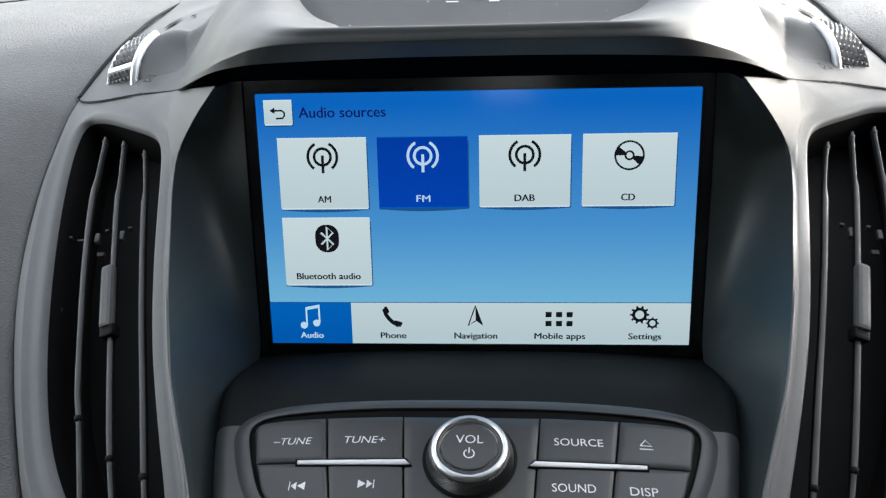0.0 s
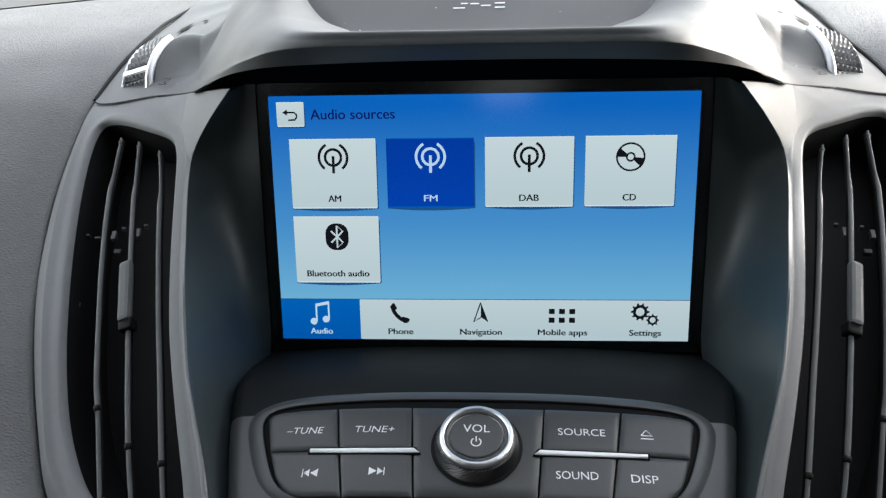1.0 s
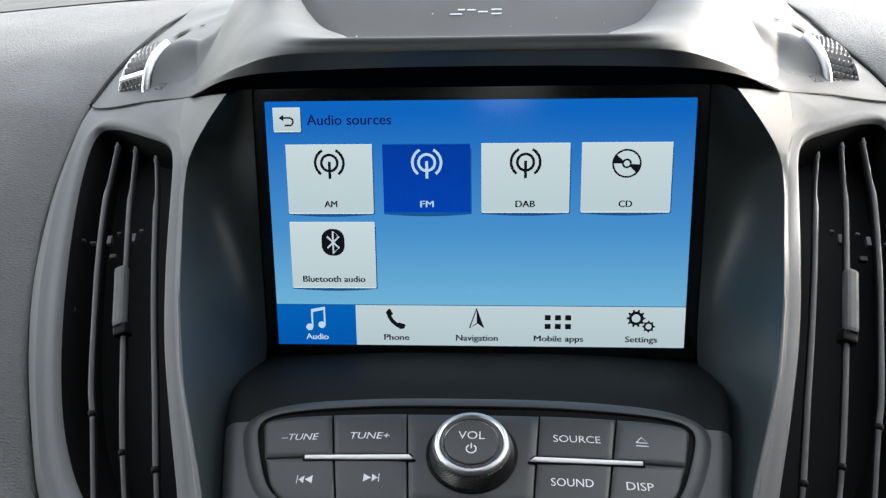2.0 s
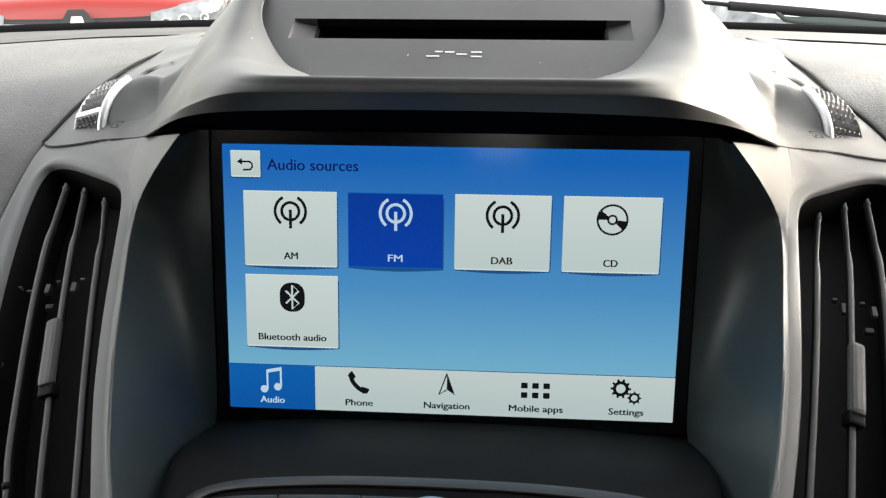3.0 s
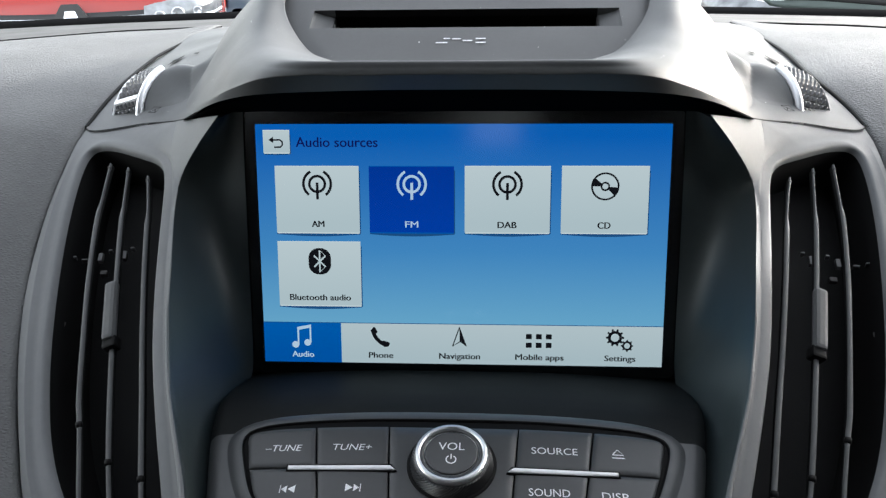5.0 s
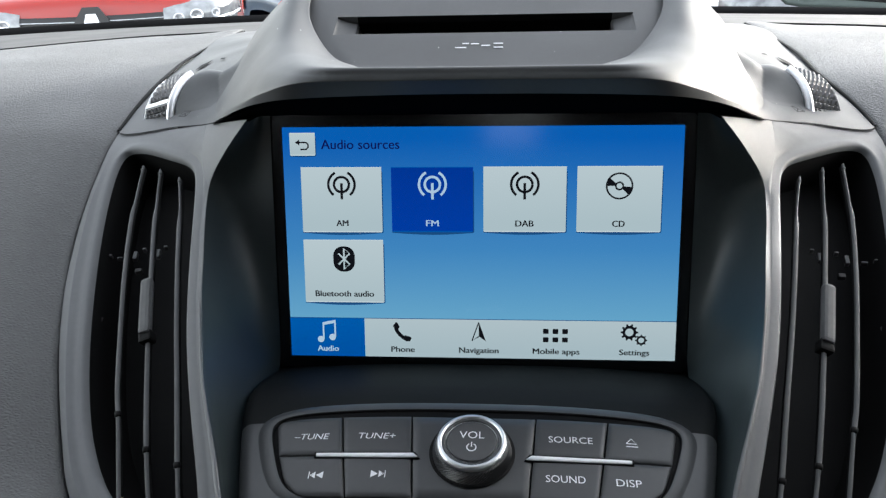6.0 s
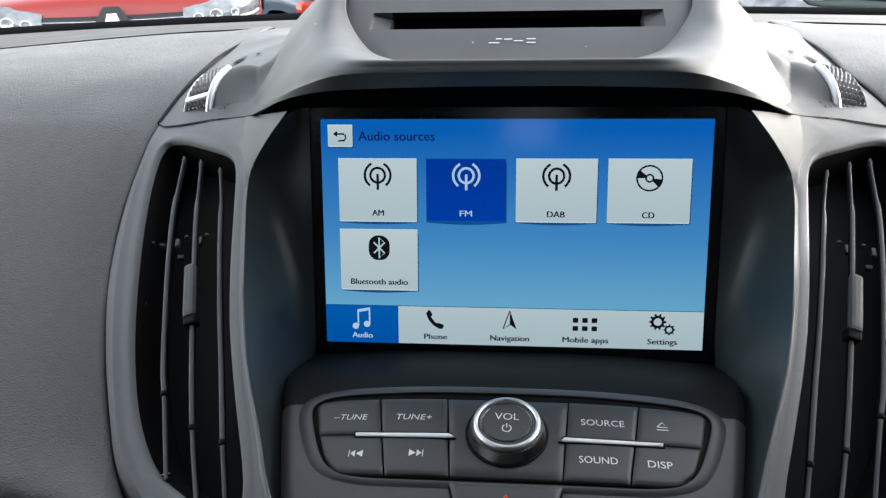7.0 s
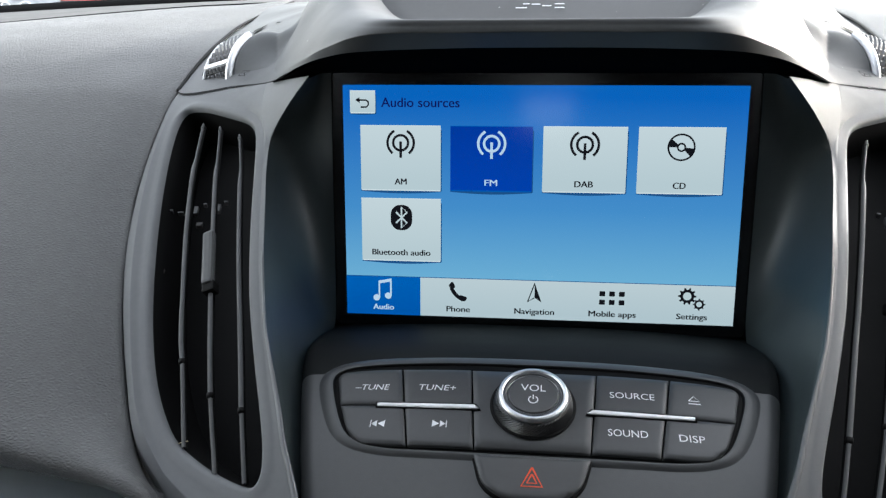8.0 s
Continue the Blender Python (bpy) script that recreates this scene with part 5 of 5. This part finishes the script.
def parked_car(label, coat, at, turn, length=4.1, width=1.8, height=1.52, nose=0.80, back=0.0, deck=1.03, tail_at=0.76):
    """A parked hatchback, its nose at its origin and facing -y before the turn."""
    ob = thing("car", label, "car", group="cars parked ahead")
    ob.matrix_basis = Matrix.Translation(at) @ Matrix.Rotation(radians(turn), 4, "Z")
    w = width / 2

    def put(o):
        o.parent = ob
        o.matrix_parent_inverse = Matrix.Identity(4)
        return o

    def low(s, ww, zt, zb=0.25):
        half = [(0, s, zb), (ww * 0.8, s, zb), (ww * 0.98, s, zb + 0.12), (ww, s, 0.55), (ww * 0.985, s, zt - 0.12), (ww * 0.90, s, zt - 0.03), (ww * 0.6, s, zt + 0.012), (0, s, zt + 0.03)]
        return [(-x, y, z) for x, y, z in half[::-1]] + half[1:]
    secs = [low(0.0, w * 0.55, nose - 0.16, 0.35), low(0.05, w * 0.80, nose - 0.05), low(0.22, w * 0.95, nose), low(0.55, w, nose + 0.06), low(1.05, w, max(0.98, nose + 0.07)), low(1.6, w, max(1.0, nose + 0.09)), low(length - 0.9, w, deck), low(length - 0.25, w * 0.97, deck - 0.03), low(length - 0.02, w * 0.85, deck - 0.11), low(length, w * 0.6, deck - 0.28, 0.4)]
    put(sheet("body", loft(secs, 50, 46), coat))

    def top(s, ww, zt, zb=0.98):
        half = [(ww, s, zb), (ww * 0.97, s, zb + (zt - zb) * 0.35), (ww * 0.86, s, zb + (zt - zb) * 0.85), (ww * 0.66, s, zt), (0, s, zt + 0.02)]
        return [(-x, y, z) for x, y, z in half] + half[-2::-1]
    cabin = [top(0.95, w * 0.93, max(0.985, nose + 0.075), max(0.96, nose + 0.05)), top(1.30, w * 0.95, max(1.20, nose + 0.22)), top(1.78, w * 0.95, height - 0.03), top(2.4, w * 0.95, height), top(length - 0.9, w * 0.94, height - 0.04), top(length - 0.35, w * 0.9, deck + 0.17, deck - 0.06), top(length - 0.12, w * 0.86, deck - 0.03, deck - 0.06)]
    cabin = [[(x, y + back * max(0.0, 1 - k / 3), z) for x, y, z in r] for k, r in enumerate(cabin)]
    put(sheet("glasshouse", loft(cabin, 44, 40), M_GLASS, label="dark windows"))
    roof = [[(x * 0.78, y, z + 0.004) for x, y, z in r[1:-1]] for r in cabin[2:5]]
    put(sheet("roof", loft(roof, 16, 20), coat))
    for sx in (-1, 1):
        for c in ([(0.93, 1.0 + back, 0.985), (0.90, 1.38 + back * 0.7, 1.25), (0.75, 1.80 + back * 0.4, height)], [(0.95, 2.35, 1.0), (0.93, 2.38, 1.2), (0.76, 2.40, height)], [(0.9, length - 0.35, 1.05), (0.86, length - 0.6, 1.3), (0.72, length - 0.95, height - 0.02)]):
            line = curve([(sx * x * w, y, z) for x, y, z in c], 10)
            put(sheet("pillar", np.array([[(p[0] + 0.03 * math.cos(a), p[1] + 0.05 * math.sin(a), p[2] + 0.01 * math.sin(a)) for a in np.linspace(0, 2 * math.pi, 9)] for p in line]), coat))
        face = lambda x: float(np.interp(abs(x) / w, (0, 0.3, 0.55, 0.8, 0.95, 1.0), (0, 0.0, 0.01, 0.05, 0.21, 0.5)))
        lamp, brow = [], []
        for u in np.linspace(0, 1, 13):
            x = sx * w * (0.46 + 0.52 * u)
            y = face(x)
            lamp.append([(x, y - 0.02, nose - 0.27 + 0.05 * u), (x, y - 0.045, nose - 0.20 + 0.07 * u), (x, y - 0.045, nose - 0.145 + 0.09 * u), (x, y + 0.03, nose - 0.085 + 0.08 * u)])
            brow.append([(x, y - 0.04, nose - 0.235 + 0.06 * u), (x, y - 0.058, nose - 0.228 + 0.06 * u), (x, y - 0.058, nose - 0.216 + 0.06 * u), (x, y - 0.04, nose - 0.209 + 0.06 * u)])
        light = put(sheet("headlight", np.array(lamp), M_LENS, label="clear glass headlight"))
        for nm, o in [("brow", sheet("brow", np.array(brow), M_LAMP, label="bright strip of the headlight"))] + [("reflector", lathe("reflector", [(r, -0.02), (r, 0.006), (r * 0.82, 0.010), (r * 0.70, 0.002), (r * 0.3, -0.006), (0.0005, -0.007)], 18, M_LAMP, None, Matrix.Translation((sx * w * u, face(w * u) - 0.052, nose - 0.17 + 0.09 * (u - 0.5))) @ Matrix.Rotation(radians(90), 4, "X"), "bright round reflector")) for u, r in ((0.56, 0.036), (0.68, 0.044), (0.81, 0.030))]:
            o.parent = light
            o.matrix_parent_inverse = Matrix.Identity(4)
        tail = []
        for u in np.linspace(tail_at - 0.17, tail_at + 0.11, 9):
            y = length + 0.035 + float(np.interp(u, (0.6, 0.85, 0.97, 1.0), (0.0, -0.02, -0.24, -0.7)))
            tail.append([(sx * w * u, y - 0.03, deck - 0.30), (sx * w * u, y, deck - 0.27), (sx * w * u, y, deck - 0.13), (sx * w * u, y - 0.05, deck - 0.09)])
        put(sheet("tail_light", np.array(tail), M_TAIL, label="red tail light"))
        mir = bmesh.new()
        bmesh.ops.create_cube(mir, size=1, matrix=Matrix.Translation((sx * (w + 0.11), 1.20 + back, max(1.05, nose + 0.06))) @ Matrix.Diagonal((0.20, 0.10, 0.13, 1)))
        bmesh.ops.bevel(mir, geom=mir.edges[:], offset=0.035, segments=3, affect="EDGES", profile=0.5)
        put(part("wing_mirror", mir, coat, smooth=True))
        put(box("mirror_foot", (sx * (w + 0.05) - 0.09, 1.17 + back, max(1.05, nose + 0.06) - 0.10), (sx * (w + 0.05) + 0.09, 1.25 + back, max(1.05, nose + 0.06) - 0.055), M_GRILLE, label="black mirror foot", bevel=0.012))
        for s in (0.75, length - 0.75):
            m = Matrix.Translation((sx * (w - 0.10), s, 0.32)) @ Matrix.Rotation(radians(90), 4, "Y")
            wheel = put(lathe("wheel", [(0.18, -0.11), (0.30, -0.11), (0.32, -0.08), (0.32, 0.08), (0.30, 0.11), (0.18, 0.11)], 28, M_TYRE, None, m))
            lathe("hub", [(0.19, -0.09), (0.19, 0.112), (0.06, 0.10)], 20, M_LAMP, wheel, m)
    front = lambda u: float(np.interp(abs(u), (0, 0.3, 0.55, 0.8), (0, 0.0, 0.008, 0.05)))
    gr = [[(u * w, front(u) - 0.022 + 0.012 * k, nose - z + 0.03 * u * u) for k, z in ((0, 0.36), (0, 0.29), (0, 0.20), (0, 0.142), (1, 0.128))] for u in np.linspace(-0.62, 0.62, 25)]
    put(sheet("grille", np.array(gr), M_GRILLE, label="black grille"))
    for z, tall in ((0.160, 0.003), (0.225, 0.004), (0.290, 0.004)):
        bars = [[(u * w, front(u) - d, nose - z + h + 0.03 * u * u) for d, h in ((0.02, -tall), (0.036, -tall * 0.6), (0.036, tall * 0.6), (0.02, tall))] for u in np.linspace(-0.6, 0.6, 25)]
        put(sheet("grille_bar", np.array(bars), M_LAMP, label="chrome grille bar"))
    for k in range(9):
        u = -0.56 + k * 0.14
        put(box("grille_tooth", (u * w - 0.02, front(u) - 0.033, nose - 0.205 + 0.03 * u * u), (u * w + 0.02, front(u) - 0.012, nose - 0.178 + 0.03 * u * u), M_LAMP, label="small chrome tooth", bevel=0.004))
    return ob


red = parked_car("glossy red parked hatchback facing the windscreen", paint("red_paint", (0.30, 0.013, 0.006), 0.34), (-2.69, 5.0, -0.20), 18, width=1.92, nose=0.91)
# badge plate on the red car's nose
bx = Matrix.Translation((0, -0.055, 0.735)) @ Matrix.Rotation(radians(78), 4, "X")
plate = flat("badge_plate", [[(-0.135, -0.13), (0.135, -0.13), (0.105, 0.02), (0.05, 0.105), (-0.05, 0.105), (-0.105, 0.02)]], lambda x, y, h: bx @ Vector((x, y, h)), M_GRILLE, red, "black badge plate", depth=0.03)
plate.matrix_parent_inverse = Matrix.Identity(4)
badge = flat("badge", [[(-0.085, -0.12), (-0.042, -0.12), (0.0, -0.01), (0.042, -0.12), (0.085, -0.12), (0.03, 0.06), (-0.03, 0.06)]], lambda x, y, h: bx @ Vector((x, y, h)), M_LAMP, plate, "plain chrome badge", depth=0.012, lift=0.03)
badge.matrix_parent_inverse = Matrix.Identity(4)
parked_car("dark blue parked hatchback seen from its tail", paint("blue_paint", (0.016, 0.04, 0.075), 0.4), (0.10, 12.96, -0.60), 127, height=1.44, deck=0.90, tail_at=0.87)
parked_car("white parked hatchback facing the windscreen", paint("white_paint", (0.8, 0.8, 0.8)), (0.05, 5.4, -0.20), -2, nose=0.94)
parked_car("silver white parked car close to the windscreen", paint("silver_paint", (0.75, 0.76, 0.78)), (1.70, 2.7, -0.20), -3, nose=1.06, back=0.35)
M_FENCE = material("grey_fence", (0.16, 0.16, 0.15), 0.8, noise_scale=6, vary=0.2)
fence = thing("fence", "weathered grey board fence behind the parked cars", "fence", (0, 16.5, -0.60), kind="structure")
for i in range(60):
    x = -0.5 + i * 0.22
    box("board", (x, 16.5 + 0.01 * (i % 2), -0.60), (x + 0.2, 16.53 + 0.01 * (i % 2), 1.0 + 0.03 * math.sin(i * 2.3)), M_FENCE, fence)
M_RENDER = material("pale_render", (0.62, 0.63, 0.62), 0.85, noise_scale=5, vary=0.08, bump=0.4, bump_scale=90)
boundary = thing("boundary_wall", "pale rendered boundary wall behind the parked cars", "wall", (-8, 16.6, -0.60), kind="structure")
box("face", (-16, 16.5, -0.60), (-0.6, 16.7, 1.45), M_RENDER, boundary, bevel=0.01)
box("coping", (-16.05, 16.45, 1.45), (-0.55, 16.75, 1.52), M_RENDER, boundary, bevel=0.01)
